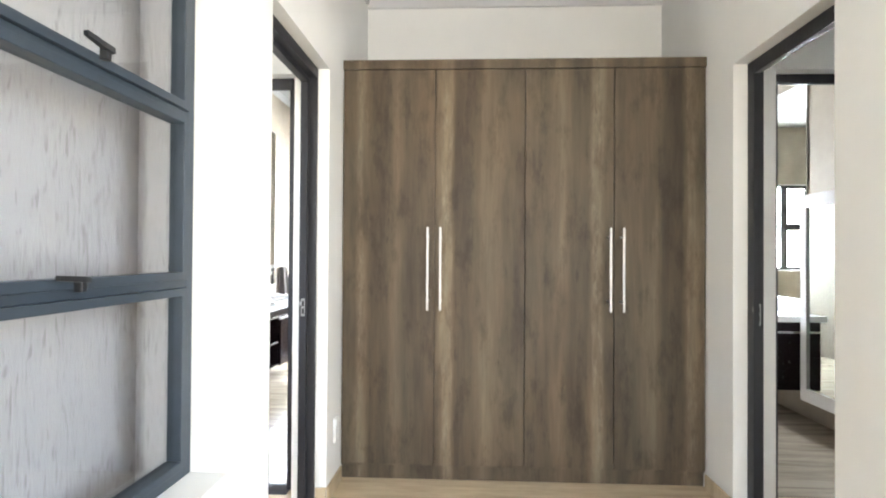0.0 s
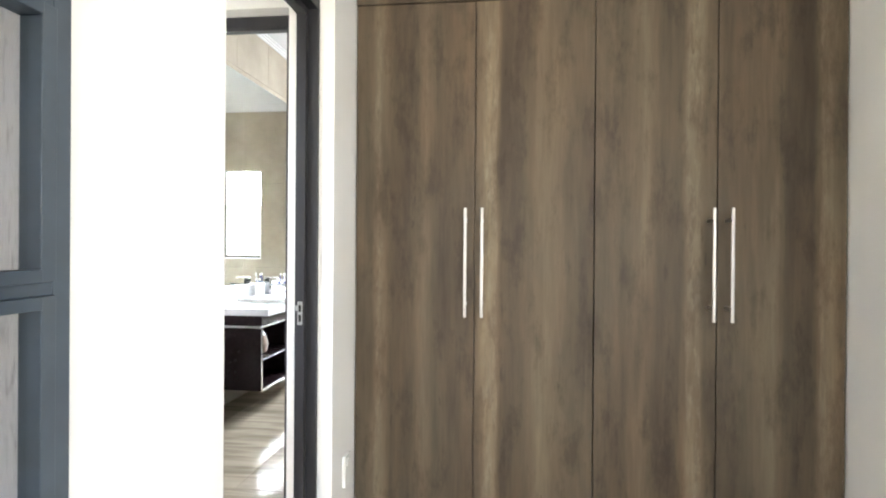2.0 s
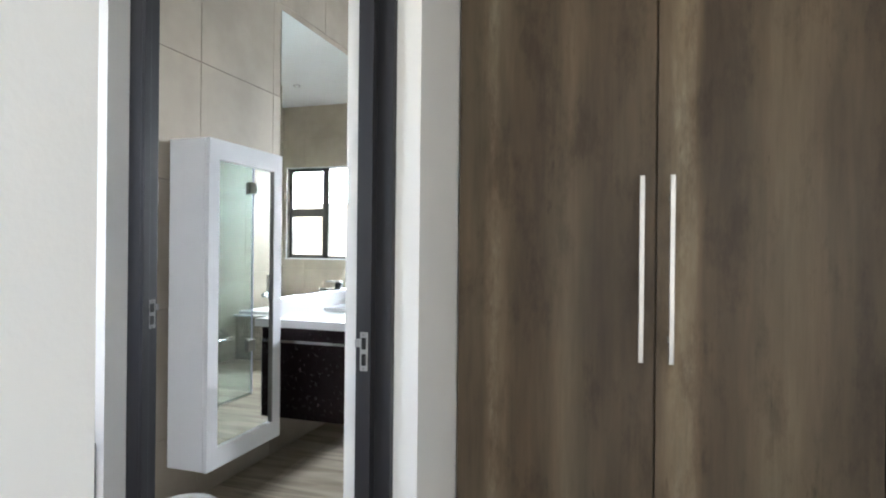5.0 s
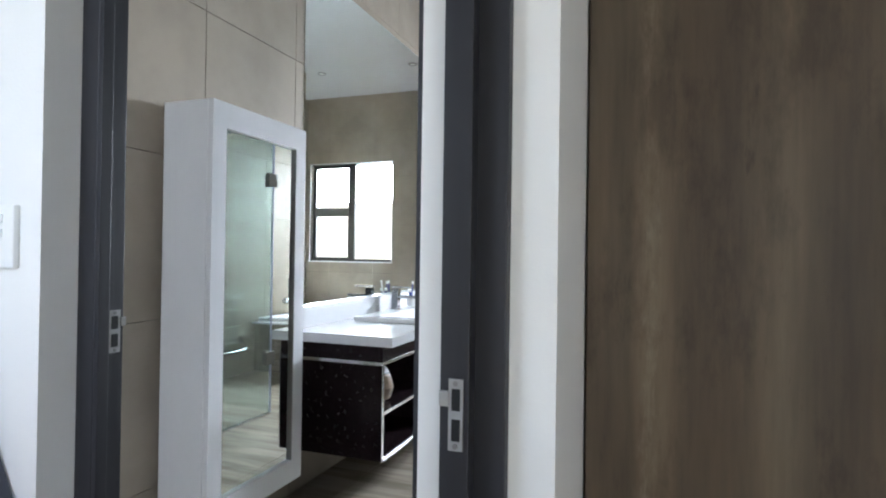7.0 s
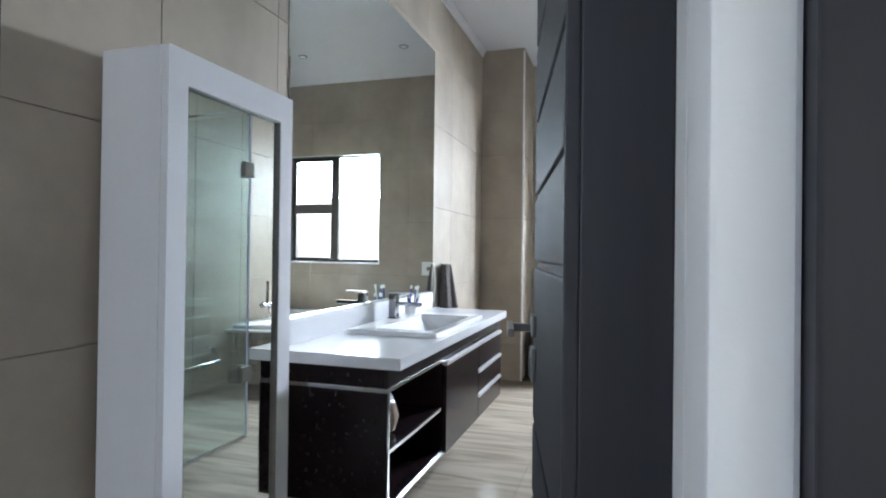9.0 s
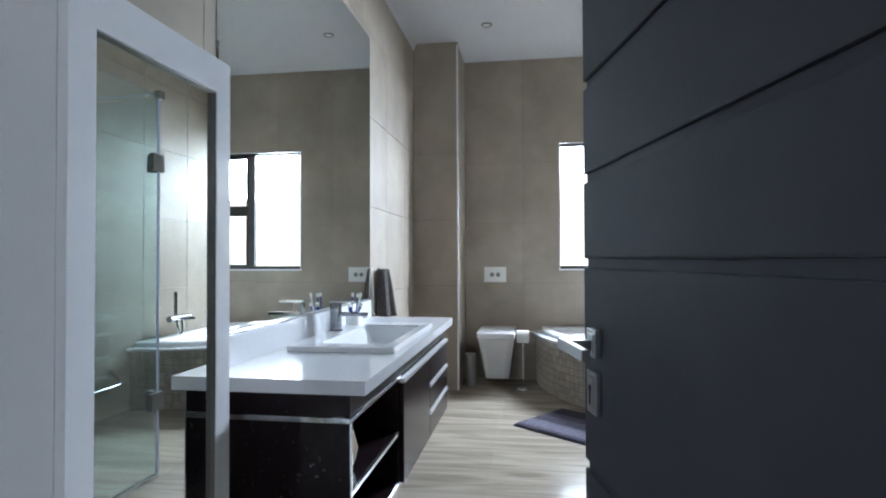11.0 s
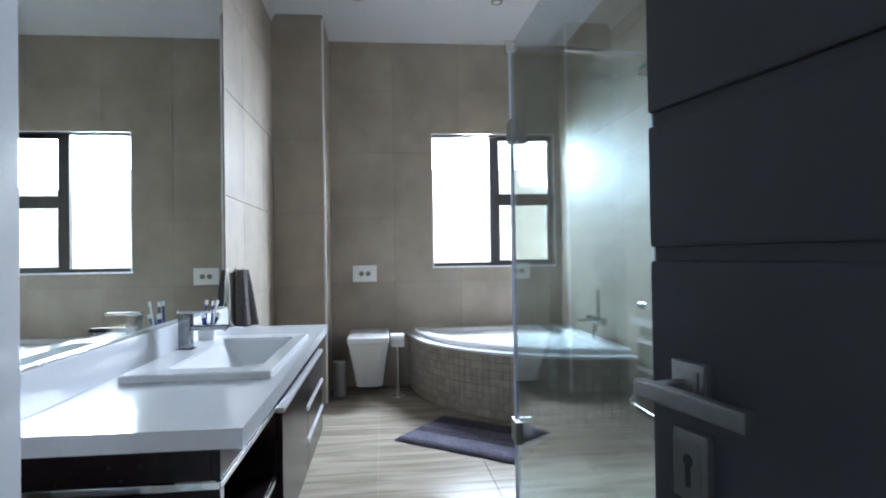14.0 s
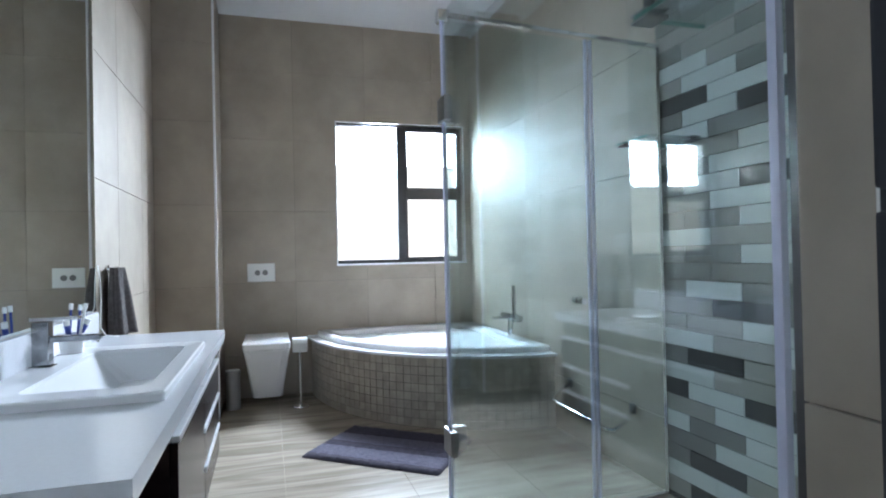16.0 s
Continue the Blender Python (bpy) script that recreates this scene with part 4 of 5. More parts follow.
def corner_bath():
    t = thing("corner_bath", -0.4, 7.8, 0, "white corner bath in a curved mosaic-tiled surround", "bathtub")
    N = 40
    TT = [k * math.pi / 2 / N for k in range(N + 1)]

    def sector(a, b, z, e=0.0):
        return [(*ell(a, b, k), z) for k in TT] + [(BR - e, BF - e, z)]
    surround = part("surround", loft([sector(1.372, 1.522, 0), sector(1.372, 1.522, 0.444), sector(1.30, 1.45, 0.444, 0.03), sector(1.30, 1.45, 0, 0.03)], False), GROUT, t)
    part("ledge", loft([sector(1.41, 1.56, 0.446), sector(1.41, 1.56, 0.460), sector(1.405, 1.555, 0.463), sector(1.26, 1.40, 0.4625, 0.05), sector(1.26, 1.40, 0.446, 0.05)], False), QUARTZ, t, "white stone ledge")
    # tub: raised rim and hollow
    def tub(s, z, inset):
        pts = []
        for k in TT:
            x, y = ell(1.33 * s, 1.47 * s, k)
            pts.append((min(x, BR - inset), min(y, BF - inset), z))
        return pts + [(BR - inset, BF - inset, z)]

    def hollow(a, b, off, z, rr=0.12):
        cx, cy = BR - off, BF - off
        pts = [(cx - a * math.cos(k), cy - b * math.sin(k), z) for k in TT]
        return pts + [(cx, cy, z)]
    secs = [tub(1.0, 0.463, 0.004), tub(1.0, 0.490, 0.004), tub(0.992, 0.499, 0.008), hollow(1.13, 1.27, 0.10, 0.497), hollow(1.10, 1.24, 0.115, 0.47), hollow(1.00, 1.12, 0.16, 0.28), hollow(0.86, 0.98, 0.21, 0.10)]
    part("tub", loft(secs), CERAMIC, t, "glossy white bathtub", smooth=False)
    # mosaic on the curved front
    P, G = 0.054, 0.004
    fine = [ell(1.372, 1.522, k * math.pi / 2 / 600) for k in range(601)]
    run, marks = 0.0, [fine[0]]
    for u, v in zip(fine, fine[1:]):
        run += math.hypot(v[0] - u[0], v[1] - u[1])
        if run >= P * len(marks):
            marks.append(v)
    me = None
    for i, (u, v) in enumerate(zip(marks, marks[1:])):
        mx, my = (u[0] + v[0]) / 2, (u[1] + v[1]) / 2
        ang = math.atan2(v[1] - u[1], v[0] - u[0])
        for r in range(8):
            z = 0.006 + r * 0.0547
            if me is None:
                bm = bmesh.new()
                add_box(bm, -(P - G) / 2, (P - G) / 2, -0.006, 0.004, 0, P - G, bev=0.0018, seg=1)
                me = bpy.data.meshes.new("mosaic_tile")
                bm.to_mesh(me)
                bm.free()
                me.materials.append(MOSAIC)
            o = new("mosaic_tile", me)
            o.parent = surround
            o.matrix_basis = Matrix.Translation(Vector((mx, my, z)) - world_at(surround)) @ Matrix.Rotation(ang, 4, "Z")
    # wall mixer
    m = thing("bath_mixer", BR, 7.55, 0.62, "chrome wall-mounted bath mixer with hand shower", "tap")
    bb = bmesh.new()
    cyl(bb, (BR - 0.055, 7.43, 0.635), (BR - 0.055, 7.71, 0.635), 0.027)
    part("body", bb, TAPCHROME, m)
    for yy in (7.50, 7.64):
        part("wall_union", cyl(bmesh.new(), (BR + 0.002, yy, 0.635), (BR - 0.05, yy, 0.635), 0.014), CHROME, m)
    part("spout", boxes((BR - 0.19, BR - 0.05, 7.555, 7.585, 0.625, 0.645), bev=0.004), TAPCHROME, m)
    part("lever", boxes((BR - 0.12, BR - 0.045, 7.40, 7.43, 0.635, 0.648), bev=0.003), TAPCHROME, m)
    part("hand_shower", boxes((BR - 0.075, BR - 0.055, 7.485, 7.51, 0.64, 0.86), bev=0.004), TAPCHROME, m)
    part("hose", tube([(BR - 0.06, 7.60, 0.615), (BR - 0.07, 7.59, 0.52), (BR - 0.085, 7.54, 0.505), (BR - 0.08, 7.51, 0.56), (BR - 0.067, 7.50, 0.66)], 0.008, 8), TAPCHROME, m)


corner_bath()


def toilet():
    t = thing("toilet", -1.41, 8.3, 0.09, "white wall-hung toilet with a square soft-close lid", "toilet")
    cx = -1.412

    def sec(w, yf, z):
        r = 0.045
        front = yf
        pts = [(cx - w / 2, BF - 0.001, z), (cx - w / 2, front + r, z), (cx - w / 2 + 0.3 * r, front + 0.3 * r, z), (cx - w / 2 + r, front, z), (cx + w / 2 - r, front, z), (cx + w / 2 - 0.3 * r, front + 0.3 * r, z), (cx + w / 2, front + r, z), (cx + w / 2, BF - 0.001, z)]
        return pts
    part("bowl", loft([sec(0.18, 8.26, 0.060), sec(0.212, 8.20, 0.070), sec(0.245, 8.13, 0.20), sec(0.29, 8.05, 0.36), sec(0.315, 8.02, 0.43), sec(0.315, 8.02, 0.437)]), CERAMIC, t)
    part("lid", loft([sec(0.325, 8.005, 0.441), sec(0.330, 8.0, 0.447), sec(0.330, 8.0, 0.485), sec(0.318, 8.012, 0.495)]), CERAMIC, t, "white soft-close lid")
    f = thing("flush_plate", -1.446, BF, 0.98, "white dual flush plate with two round buttons", "flush plate")
    part("plate", boxes((-1.55, -1.343, BF - 0.014, BF + 0.001, 0.905, 1.047), bev=0.003), PLASTIC, f)
    for xx in (-1.475, -1.418):
        part("button", cyl(bmesh.new(), (xx, BF - 0.013, 0.975), (xx, BF - 0.021, 0.975), 0.021, n=20), NICKEL, f, "round chrome flush button")


toilet()


def paper_stand():
    x, y = -1.181, 8.11
    s = thing("paper_stand", x, y, 0, "chrome floor stand holding a paper roll", "paper holder")
    part("base", lathe([(0.055, 0.0), (0.055, 0.008), (0.05, 0.014), (0.012, 0.016)], x, y), CHROME, s)
    part("pole", cyl(bmesh.new(), (x, y, 0.014), (x, y, 0.505), 0.008), CHROME, s)
    part("arm", tube([(x, y, 0.50), (x + 0.05, y - 0.01, 0.503), (x + 0.13, y - 0.02, 0.503)], 0.006), CHROME, s)
    r = thing("paper_roll", x, y - 0.02, 0.45, "white toilet paper roll on the chrome stand", "paper roll")
    bm = cyl(bmesh.new(), (x - 0.055, y - 0.018, 0.462), (x + 0.05, y - 0.018, 0.462), 0.05, n=24)
    add_box(bm, x - 0.053, x + 0.048, y - 0.070, y - 0.067, 0.41, 0.468)
    part("roll", bm, PAPER, r)
    k = thing("paper_canister", -1.65, 8.22, 0, "slim grey spare roll canister beside the tiled pillar", "canister")
    part("body", lathe([(0.04, 0.002), (0.05, 0.006), (0.05, 0.262), (0.046, 0.268), (0.02, 0.270)], -1.65, 8.22), CANISTER, k)
    part("lid", lathe([(0.0515, 0.250), (0.053, 0.256), (0.053, 0.278), (0.048, 0.284), (0.004, 0.286)], -1.65, 8.22), CANISTER, k)


paper_stand()


def bath_mat():
    m = thing("bath_mat", -0.75, 6.99, 0, "striped purple-grey tufted bath mat on the floor", "bath mat")
    o, u, v = Vector((-1.235, 7.01, 0)), Vector((0.627, -0.507, 0)), Vector((0.345, 0.455, 0))
    cols = [MATD, MATP, MATD, MATP, MATD]
    cuts = [0, 0.10, 0.36, 0.50, 0.74, 1.0]
    rnd = random.Random(4)
    for c, (a, b) in zip(cols, zip(cuts, cuts[1:])):
        bm = bmesh.new()
        nu, nv = 60, max(4, int((b - a) * 44))
        grid = []
        for j in range(nv + 1):
            row = []
            for i in range(nu + 1):
                p = o + u * (i / nu) + v * (a + (b - a) * j / nv)
                edge = min(i, nu - i) == 0 or (a == 0 and j == 0) or (b == 1.0 and j == nv)
                z = 0.004 if edge else 0.019 + rnd.uniform(-0.0025, 0.0025) - (0.004 if j in (0, nv) else 0)
                row.append(bm.verts.new((p.x, p.y, z)))
            grid.append(row)
        for j in range(nv):
            for i in range(nu):
                bm.faces.new((grid[j][i], grid[j][i + 1], grid[j + 1][i + 1], grid[j + 1][i]))
        part("pile_band", bm, c, m, smooth=True)
    part("backing", loft([[tuple(o + Vector((0, 0, 0.001))), tuple(o + u + Vector((0, 0, 0.001))), tuple(o + u + v + Vector((0, 0, 0.001))), tuple(o + v + Vector((0, 0, 0.001)))],
                          [tuple(o + Vector((0, 0, 0.005))), tuple(o + u + Vector((0, 0, 0.005))), tuple(o + u + v + Vector((0, 0, 0.005))), tuple(o + v + Vector((0, 0, 0.005)))]]), MATD, m)


bath_mat()


def grab_rail():
    g = thing("towel_rail", BR, 6.5, 0.3, "bent chrome towel rail low on the tiled wall", "towel rail")
    part("bar", tube([(BR, 6.83, 0.315), (0.20, 6.76, 0.295), (0.105, 6.665, 0.275), (0.095, 6.64, 0.273), (0.09, 6.40, 0.272), (0.085, 6.10, 0.27), (0.095, 6.07, 0.271), (0.20, 6.12, 0.285), (0.27, 6.18, 0.30), (BR, 6.216, 0.315)], 0.009, 12), CHROME, g, smooth=True)
    for yy in (6.83, 6.216):
        part("mount", boxes((BR - 0.01, BR + 0.002, yy - 0.022, yy + 0.022, 0.29, 0.34), bev=0.003), NICKEL, g)


grab_rail()


def hanging_towel():
    h = thing("hand_towel", -2.03, 6.6, 0.74, "folded taupe hand towel hanging on a wall hook", "towel")
    secs = []
    for k in range(17):
        f = k / 16
        z = 1.058 - f * 0.31
        w = 0.062 + 0.022 * min(1, f * 3) + 0.040 * f * f
        d = 0.026 + 0.022 * f
        ring = []
        for j in range(64):
            a = 2 * math.pi * j / 64
            fold = 1 + 0.30 * math.sin(5 * a + 0.6) * min(1, f * 2 + 0.35) + 0.12 * math.sin(11 * a + 2 * f)
            ring.append((-2.070 + 0.016 * f + d * math.cos(a) * fold, 6.80 + 0.03 * f * f + w * math.sin(a) * (1 + 0.3 * (fold - 1)), z))
        secs.append(ring)
    bm = loft(secs)
    for v in bm.verts:
        v.co.x = max(v.co.x, BL + 0.004)
    part("cloth", bm, TOWEL, h, smooth=True)
    k = thing("towel_hook", BL, 6.80, 1.06, "small chrome towel hook on the tiled wall", "hook")
    part("peg", cyl(bmesh.new(), (BL, 6.80, 1.048), (BL + 0.05, 6.80, 1.058), 0.008), CHROME, k)
    part("rose", cyl(bmesh.new(), (BL, 6.80, 1.048), (BL + 0.008, 6.80, 1.048), 0.022, n=20), CHROME, k)


hanging_towel()


def toothbrush_cup():
    top = 0.766
    cx, cy = -2.020, 5.955
    c = thing("toothbrush_cup", cx, cy, top, "white ceramic cup holding toothbrushes and toothpaste tubes", "cup")
    part("cup", lathe([(0.026, top), (0.032, top + 0.004), (0.038, top + 0.085), (0.035, top + 0.085), (0.029, top + 0.012), (0.004, top + 0.010)], cx, cy), CERAMIC, c)
    for dx, dy, ux, uy, hgt, m_ in ((-0.012, 0.01, -0.004, 0.012, 0.165, BLUEP), (0.01, 0.012, 0.018, 0.028, 0.16, BLUEP), (0.014, -0.006, 0.042, -0.004, 0.165, PLASTIC)):
        p = Vector((cx + dx, cy + dy, top + 0.014))
        q = Vector((cx + ux, cy + uy, top + hgt))
        br = part("toothbrush", cyl(bmesh.new(), p, q, 0.0042, n=8), m_, c, "blue toothbrush" if m_ is BLUEP else "white toothbrush")
        dn = (q - p).normalized()
        part("bristles", cyl(bmesh.new(), q - dn * 0.002, q + dn * 0.018, 0.0065, n=8), PLASTIC, br)
    for ux, uy, hgt in ((0.042, 0.004, 0.115), (-0.004, -0.032, 0.118)):
        q = Vector((cx + ux, cy + uy, top + hgt))
        p = Vector((cx + ux * 0.25, cy + uy * 0.25, top + 0.055))
        dn = (q - p).normalized()
        tb = part("toothpaste_tube", cyl(bmesh.new(), p, q, 0.009, n=12), BLUEP, c, "blue and white toothpaste tube")
        part("tube_cap", cyl(bmesh.new(), q - dn * 0.002, q + dn * 0.016, 0.0095, n=12), PLASTIC, tb)
    o = thing("shelf_ornament", -1.74, 4.88, 0.441, "brown and white ceramic ornament on the vanity shelf", "ornament")
    oz = 0.4415
    part("pot", lathe([(r, oz + h) for r, h in ((0.03, 0.0), (0.062, 0.016), (0.075, 0.066), (0.06, 0.121), (0.035, 0.150), (0.03, 0.150), (0.05, 0.106), (0.01, 0.026))], -1.74, 4.88), STONE, o)
    part("rim_band", lathe([(r, oz + h) for r, h in ((0.052, 0.132), (0.054, 0.136), (0.040, 0.156), (0.034, 0.154))], -1.74, 4.88), CERAMIC, o)
    c = thing("charger_cable", -2.06, 6.46, 0.77, "thin white charger cable hanging beside the mirror", "cable")
    part("cable", tube([(-2.108, 6.625, 1.07), (-2.100, 6.632, 1.0), (-2.098, 6.630, 0.9), (-2.094, 6.60, 0.80), (-2.06, 6.55, 0.7705), (-2.00, 6.50, 0.770)], 0.0025, 6), PLASTIC, c)


toothbrush_cup()


def waste_bin():
    """Small black bin whose white liner is folded out over the rim and pulled to a corner."""
    cx, cy, h = -1.775, 3.685, 0.19
    w = thing("waste_bin", cx, cy, 0, "small black waste bin with a white liner over its rim", "bin")
    part("tub", lathe([(0.085, 0.001), (0.092, 0.006), (0.112, h), (0.108, h), (0.088, 0.012), (0.004, 0.010)], cx, cy, 32), BLACKP, w)
    rings = []
    n = 48
    for k, (dr, z) in enumerate(((-0.006, h - 0.05), (-0.004, h + 0.002), (0.004, h + 0.010), (0.012, h + 0.002), (0.016, h - 0.05), (0.020, h - 0.13))):
        ring = []
        for j in range(n):
            a = 2 * math.pi * j / n
            tip = max(0.0, math.cos(a + 0.25)) ** 9
            wave = 0.004 * math.sin(7 * a) + 0.003 * math.sin(13 * a + 1)
            r = 0.110 + dr + (wave if k > 2 else 0) + (0.075 * tip if k > 2 else 0.045 * tip)
            ring.append((cx + r * math.cos(a), cy + r * math.sin(a), z + (1.6 * wave if k > 3 else 0) - (0.02 * tip if k == 3 else 0)))
        rings.append(ring)
    part("liner", loft(rings, False), CLOTHW, w, "white plastic bin liner", smooth=True)


waste_bin()


def lobby_panel():
    """Flat dark panel with a slanted edge, standing against the lobby wall."""
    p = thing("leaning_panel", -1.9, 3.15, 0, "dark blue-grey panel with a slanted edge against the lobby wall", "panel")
    prof = [(-2.195, 0.001), (-1.625, 0.001), (-1.625, 0.61), (-2.00, 1.337), (-2.195, 1.337)]
    bm = loft([[(x, 3.130, z) for x, z in prof], [(x, 3.166, z) for x, z in prof]])
    part("board", bm, BOARD, p)


BOARD = mat("dark_blue_grey_laminate", (0.052, 0.056, 0.075), 0.45, noise_amt=0.15, noise_scale=9)
lobby_panel()


def downlight(x, y):
    d = thing("downlight", x, y, CH, "small recessed chrome downlight, switched off", "ceiling light", "ceiling downlights")
    part("ring", lathe([(0.026, CH - 0.002), (0.034, CH - 0.010), (0.042, CH - 0.009), (0.046, CH + 0.001)], x, y), SATIN, d)
    part("lens", lathe([(0.001, CH - 0.004), (0.026, CH - 0.005), (0.026, CH - 0.001)], x, y), PLASTIC, d)


for x in (-1.45, -0.42):
    for y in (5.2, 7.68):
        downlight(x, y)


def bath_cornice(items):
    cornice("cornice_bath", items, 0.4)


bath_cornice([(BL, BL + 0.08, BS, 8.00, 1, 0), (BR - 0.08, BR, 4.3, BF - 0.08, -1, 0)])


# ---- small fittings on painted walls ----
def socket_plate():
    s = thing("wall_socket", LW, 3.27, 0.25, "white plastic socket plate low on the wall", "socket")
    part("plate", boxes((LW - 0.001, LW + 0.012, 3.235, 3.31, 0.245, 0.365), bev=0.003), PLASTIC, s)
    part("rocker", boxes((LW + 0.011, LW + 0.016, 3.255, 3.29, 0.325, 0.350), bev=0.002), PLASTIC, s)


def switch_plate():
    s = thing("light_switch", -1.69, 3.17, 1.09, "white double light switch on the lobby wall", "light switch")
    part("plate", boxes((-1.73, -1.655, 3.158, 3.171, 1.093, 1.213), bev=0.004), PLASTIC, s)
    for z in (1.150, 1.178):
        part("rocker", boxes((-1.700, -1.685, 3.1545, 3.159, z, z + 0.018), bev=0.002), PLASTIC, s)


socket_plate()
switch_plate()

# ---- outside the bathroom window ----
def brick_material():
    m = mat("pale_brick_wall", (0.5, 0.4, 0.3), 0.9)
    nt = m.node_tree
    tc = nt.nodes.new("ShaderNodeNewGeometry")
    sep = nt.nodes.new("ShaderNodeSeparateXYZ")
    cmb = nt.nodes.new("ShaderNodeCombineXYZ")
    nt.links.new(tc.outputs["Position"], sep.inputs[0])
    nt.links.new(sep.outputs[0], cmb.inputs[0])
    nt.links.new(sep.outputs[2], cmb.inputs[1])
    br = nt.nodes.new("ShaderNodeTexBrick")
    br.inputs["Scale"].default_value = 1.0
    br.inputs["Brick Width"].default_value = 0.23
    br.inputs["Row Height"].default_value = 0.085
    br.inputs["Mortar Size"].default_value = 0.012
    br.inputs["Color1"].default_value = (0.68, 0.56, 0.43, 1)
    br.inputs["Color2"].default_value = (0.78, 0.68, 0.55, 1)
    br.inputs["Mortar"].default_value = (0.55, 0.52, 0.48, 1)
    nt.links.new(cmb.outputs[0], br.inputs["Vector"])
    nt.links.new(br.outputs[0], nt.nodes["Principled BSDF"].inputs["Base Color"])
    return m


nb = thing("neighbour_house", 3, 16, -0.12, "pale face-brick house beyond the bathroom window", "house")
part("wall", boxes((-0.9, 9, 15, 20, -0.12, 2.85)), brick_material(), nb)

# Distant glowing board, added to whiten the sky and light the room.
SKYGLOW = bpy.data.materials.new("sky_glow")
SKYGLOW.use_nodes = True
SKYGLOW.node_tree.nodes["Principled BSDF"].inputs["Base Color"].default_value = (0.8, 0.8, 0.8, 1)
SKYGLOW.node_tree.nodes["Principled BSDF"].inputs["Emission Color"].default_value = (0.95, 0.97, 1.0, 1)
SKYGLOW.node_tree.nodes["Principled BSDF"].inputs["Emission Strength"].default_value = 3.0
structure("backdrop", boxes((-58, 58, 56, 56.3, -0.12, 45)), SKYGLOW, "glowing backdrop standing in for the bright sky", "sky")

# ---- the mirrored east bathroom ----
FLIP.append(0.45)
bath_shell("east", 0.09, TILE, 0.04)
window_frame_set("east", 0.04)
vanity()
mirror_box()
big_mirror()
FLIP.clear()
structure("wall_bath_east_south", boxes((0.36, 1.385, 4.22, 4.3, 0, CH), (1.345, 1.387, BS, 4.22, 0, CH)), TILE, "beige tiled wall behind the wardrobe recess", "wall")

# ---- wall and floor tiles, last ----
MESHES = {}


def tile_piece(parent, key, build, at, name, material):
    if key not in MESHES:
        bm = build()
        me = bpy.data.meshes.new(name)
        bm.to_mesh(me)
        bm.free()
        me.materials.append(material)
        MESHES[key] = me
    o = new(name, MESHES[key])
    o.parent = parent
    o.location = Vector(at) - world_at(parent)
    return o


def rect_minus(r, hole):
    a0, a1, z0, z1 = r
    h0, h1, g0, g1 = hole
    if h1 <= a0 or h0 >= a1 or g1 <= z0 or g0 >= z1:
        return [r]
    out = []
    if h0 > a0:
        out.append((a0, h0, z0, z1))
    if h1 < a1:
        out.append((h1, a1, z0, z1))
    m0, m1 = max(a0, h0), min(a1, h1)
    if g0 > z0:
        out.append((m0, m1, z0, g0))
    if g1 < z1:
        out.append((m0, m1, g1, z1))
    return out


ZJ = [0.0, 0.33, 0.895, 1.458, 2.03, 2.57, CH]


def tile_wall(parent, axis, face, side, joints, hole=None, zj=ZJ, gap=0.0026):
    """Large tiles in front of a wall; side is the way the tiles look along the other axis."""
    for a0, a1 in zip(joints, joints[1:]):
        for z0, z1 in zip(zj, zj[1:]):
            rects = [(a0 + gap / 2, a1 - gap / 2, z0 + gap / 2, z1 - gap / 2)]
            if hole:
                rects = rect_minus(rects[0], hole)
            if not rects:
                continue
            d0, d1 = sorted((face, face - side * 0.009))
            key = (axis, side, tuple(round(c - o, 4) for r in rects for c, o in zip(r, (a0, a0, z0, z0))))

            def build():
                bm = bmesh.new()
                for r in rects:
                    if axis == "x":
                        add_box(bm, r[0] - a0, r[1] - a0, d0 - face, d1 - face, r[2] - z0, r[3] - z0, bev=0.0012 if not hole else 0, seg=1)
                    else:
                        add_box(bm, d0 - face, d1 - face, r[0] - a0, r[1] - a0, r[2] - z0, r[3] - z0, bev=0.0012 if not hole else 0, seg=1)
                return bm
            tile_piece(parent, key, build, (a0, face, z0) if axis == "x" else (face, a0, z0), "wall_tile", TILE)


def obj(name):
    return bpy.data.objects[name]


tile_wall(obj("wall_bath_window_west"), "x", BF, -1, [-1.730, -1.183, -0.604, -0.021, BR], (-0.851, 0.260, 1.016, 2.204))
tile_wall(obj("wall_bath_side_west"), "y", BL, 1, [BS, 3.57, 4.15, 4.73, 5.31, 5.89, 6.47, 7.05, 7.63, 8.00])
tile_wall(obj("wall_party"), "y", BR, -1, [5.975, 6.60, 7.18, 7.76, 8.34, BF])
tr = part("corner_trim", boxes((-1.738, -1.722, 7.994, 8.010, 0, CH - 0.03), bev=0.004), GLOSSW, obj("pillar"), "pale corner trim")
tile_wall(obj("pillar"), "x", 8.002, -1, [BL, -1.738])
tile_wall(obj("pillar"), "y", -1.730, 1, [8.011, 8.30, BF])
tile_wall(obj("wall_wardrobe_return"), "y", -0.758, -1, [BS, 3.72, 4.308])
tile_wall(obj("wall_wardrobe_return"), "x", 4.308, 1, [-0.75, -0.2, BR])


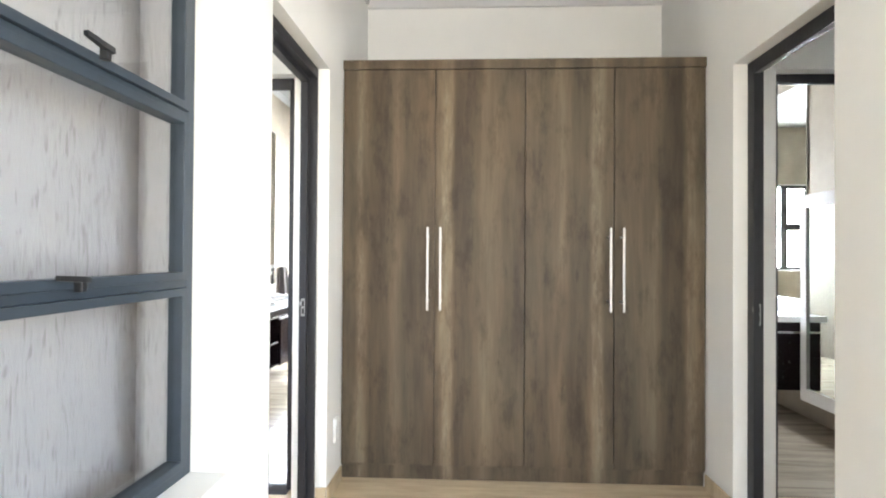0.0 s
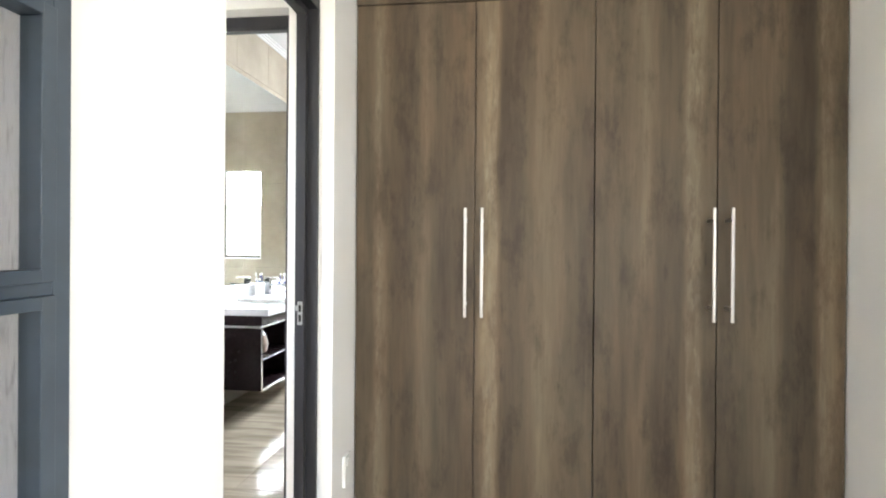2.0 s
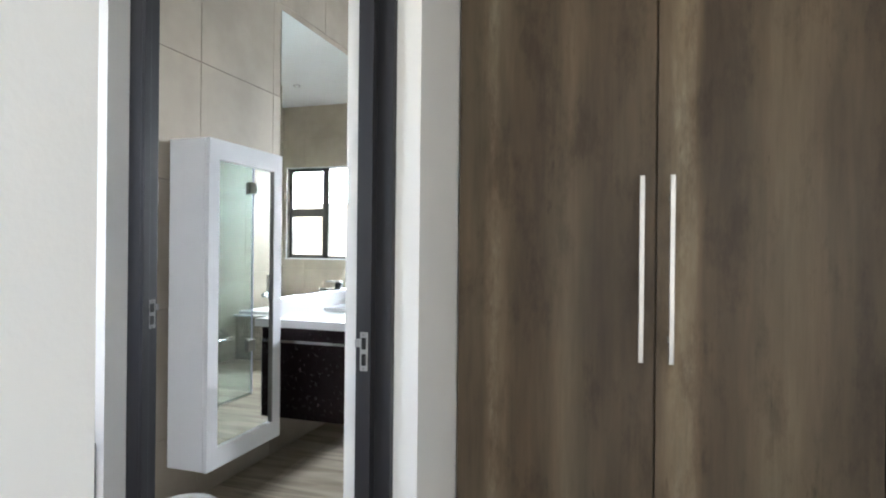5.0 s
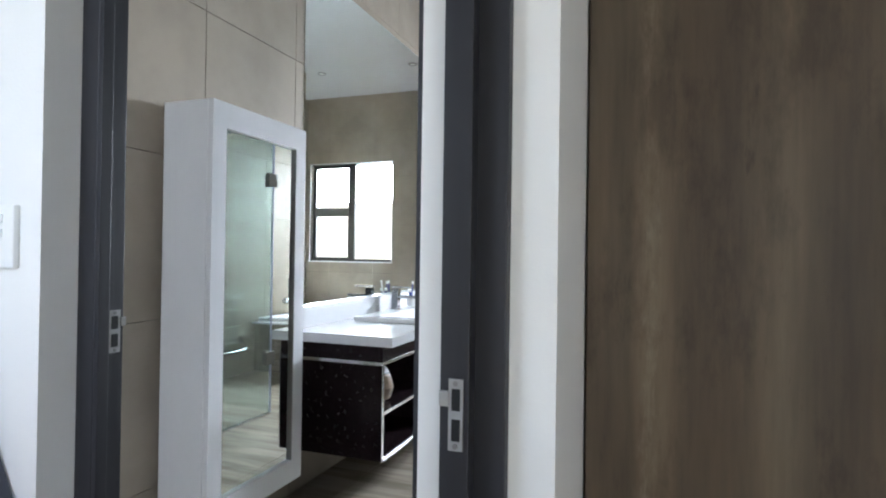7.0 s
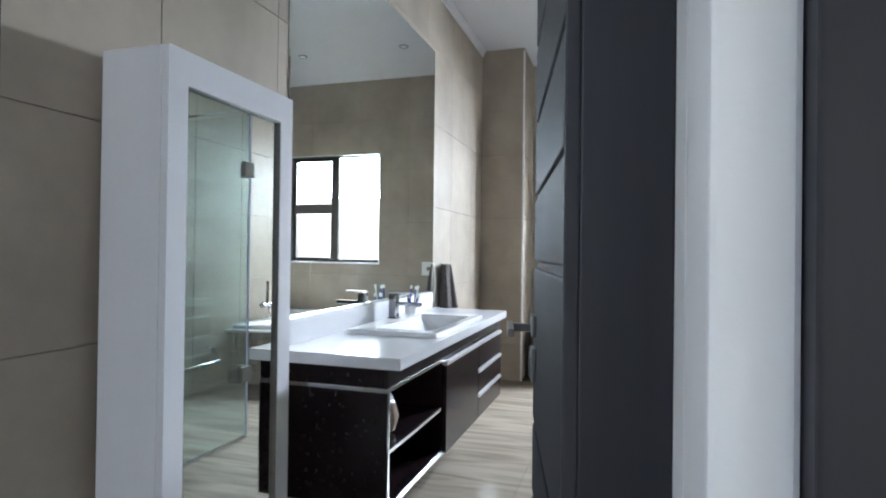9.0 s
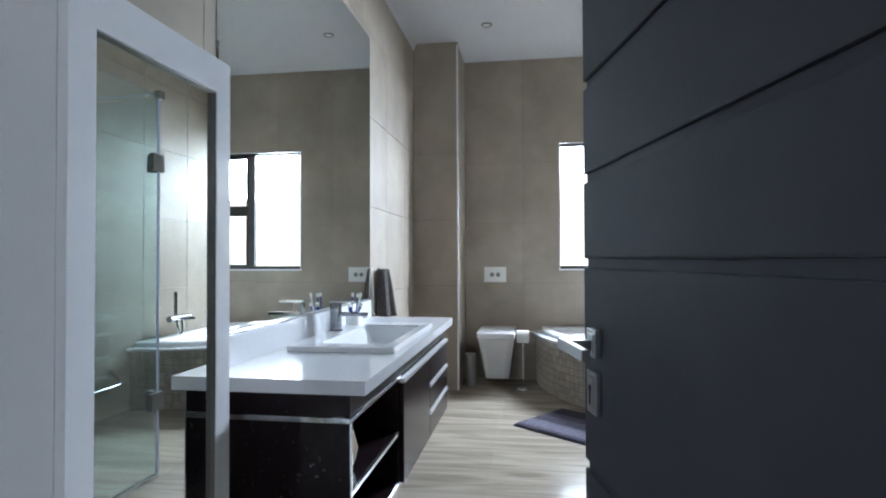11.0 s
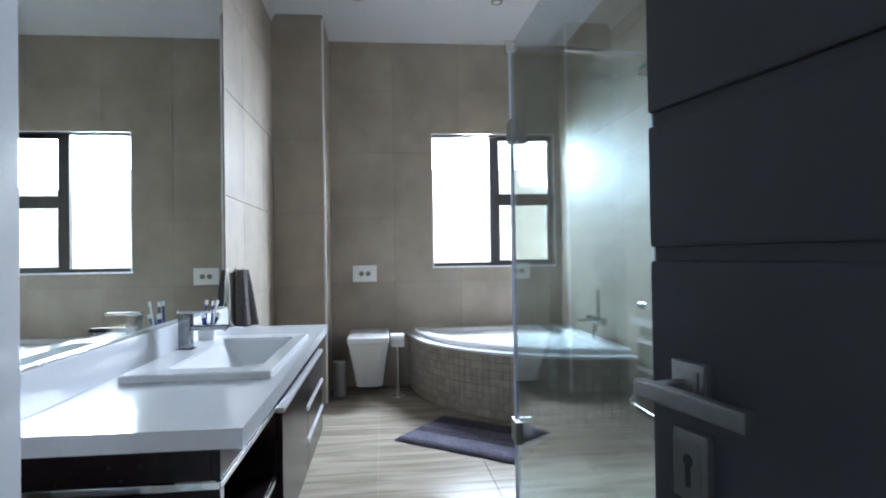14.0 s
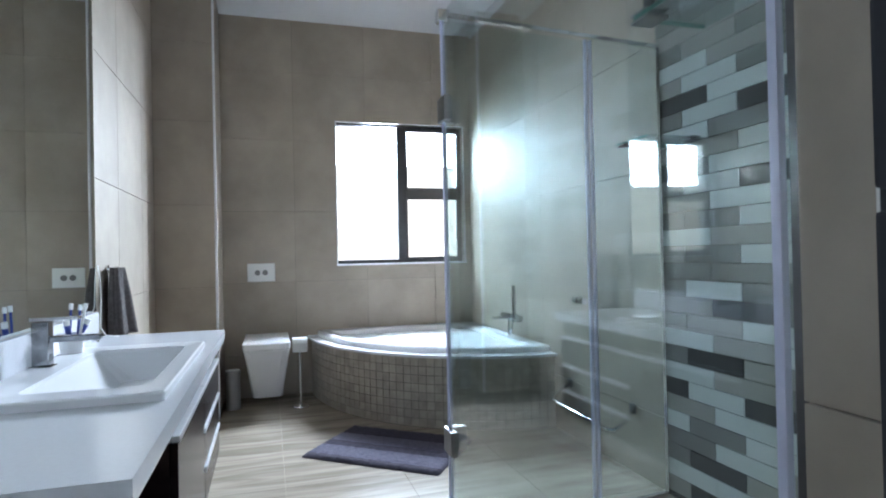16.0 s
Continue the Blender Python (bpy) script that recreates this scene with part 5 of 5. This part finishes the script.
# tones of the shower tiles, row by row from the floor, each from the corner outwards
ROWS = "DWM LDW WWL MDL MWL WMW LWW DWD WLM MDL WLW LLW LDM MWM MML LMW WLW MMW LWW LWD MWW LLW WMW MWD DWW LWM WLM MLM LLM".split()
TONES = {"W": (0.60, 0.63, 0.615), "L": (0.36, 0.355, 0.325), "M": (0.225, 0.223, 0.212), "D": (0.085, 0.084, 0.084)}
SUBWAY = {k: mat("shower_tile_" + k, c, 0.2, noise_amt=0.08, noise_scale=7, random_amt=0.06) for k, c in TONES.items()}


def subway(parent):
    pitch, length, end = 0.0717, 0.303, 5.972
    rnd = random.Random(8)
    for r in range(42):
        z0, z1 = max(0.002, -0.0437 + r * pitch), min(CH - 0.012, -0.0437 + (r + 1) * pitch - 0.003)
        b, k = end, 0
        a = 5.809 if r % 2 else 5.660
        while b > 4.34:
            a = max(a, 4.312)
            row = ROWS[r] if r < len(ROWS) else ""
            tone = row[k] if k < len(row) else rnd.choice("WWWLLMMD")
            L, H = round(b - a - 0.003, 4), round(z1 - z0, 4)
            tile_piece(parent, ("subway", tone, L, H), lambda: boxes((-0.009, 0.002, 0, L, 0, H), bev=0.0015), (BR, a + 0.0015, z0), "subway_tile", SUBWAY[tone])
            b, a, k = a, a - length, k + 1


subway(obj("wall_party"))

fl = obj("floor_bath_west")
xs = [BL, -1.905, -1.33, -0.757, -0.22, BR]
ys = [BS, 3.73, 4.306, 4.88, 5.455, 6.03, 6.605, 7.18, 7.755, 8.33, BF]
for xa, xb in zip(xs, xs[1:]):
    for ya, yb in zip(ys, ys[1:]):
        if xa > -0.8 and yb < 4.31:
            continue
        w, d = round(xb - xa - 0.002, 4), round(yb - ya - 0.002, 4)
        tile_piece(fl, ("floor", w, d), lambda: boxes((0, w, 0, d, -0.006, 0)), (xa + 0.001, ya + 0.001, 0.0), "floor_tile", FLOOR)
structure("threshold", boxes((-1.555, -0.865, 3.18, BS + 0.004, -0.09, 0.002), bev=0.001), FRAME, "dark threshold strip in the bathroom doorway", "threshold")
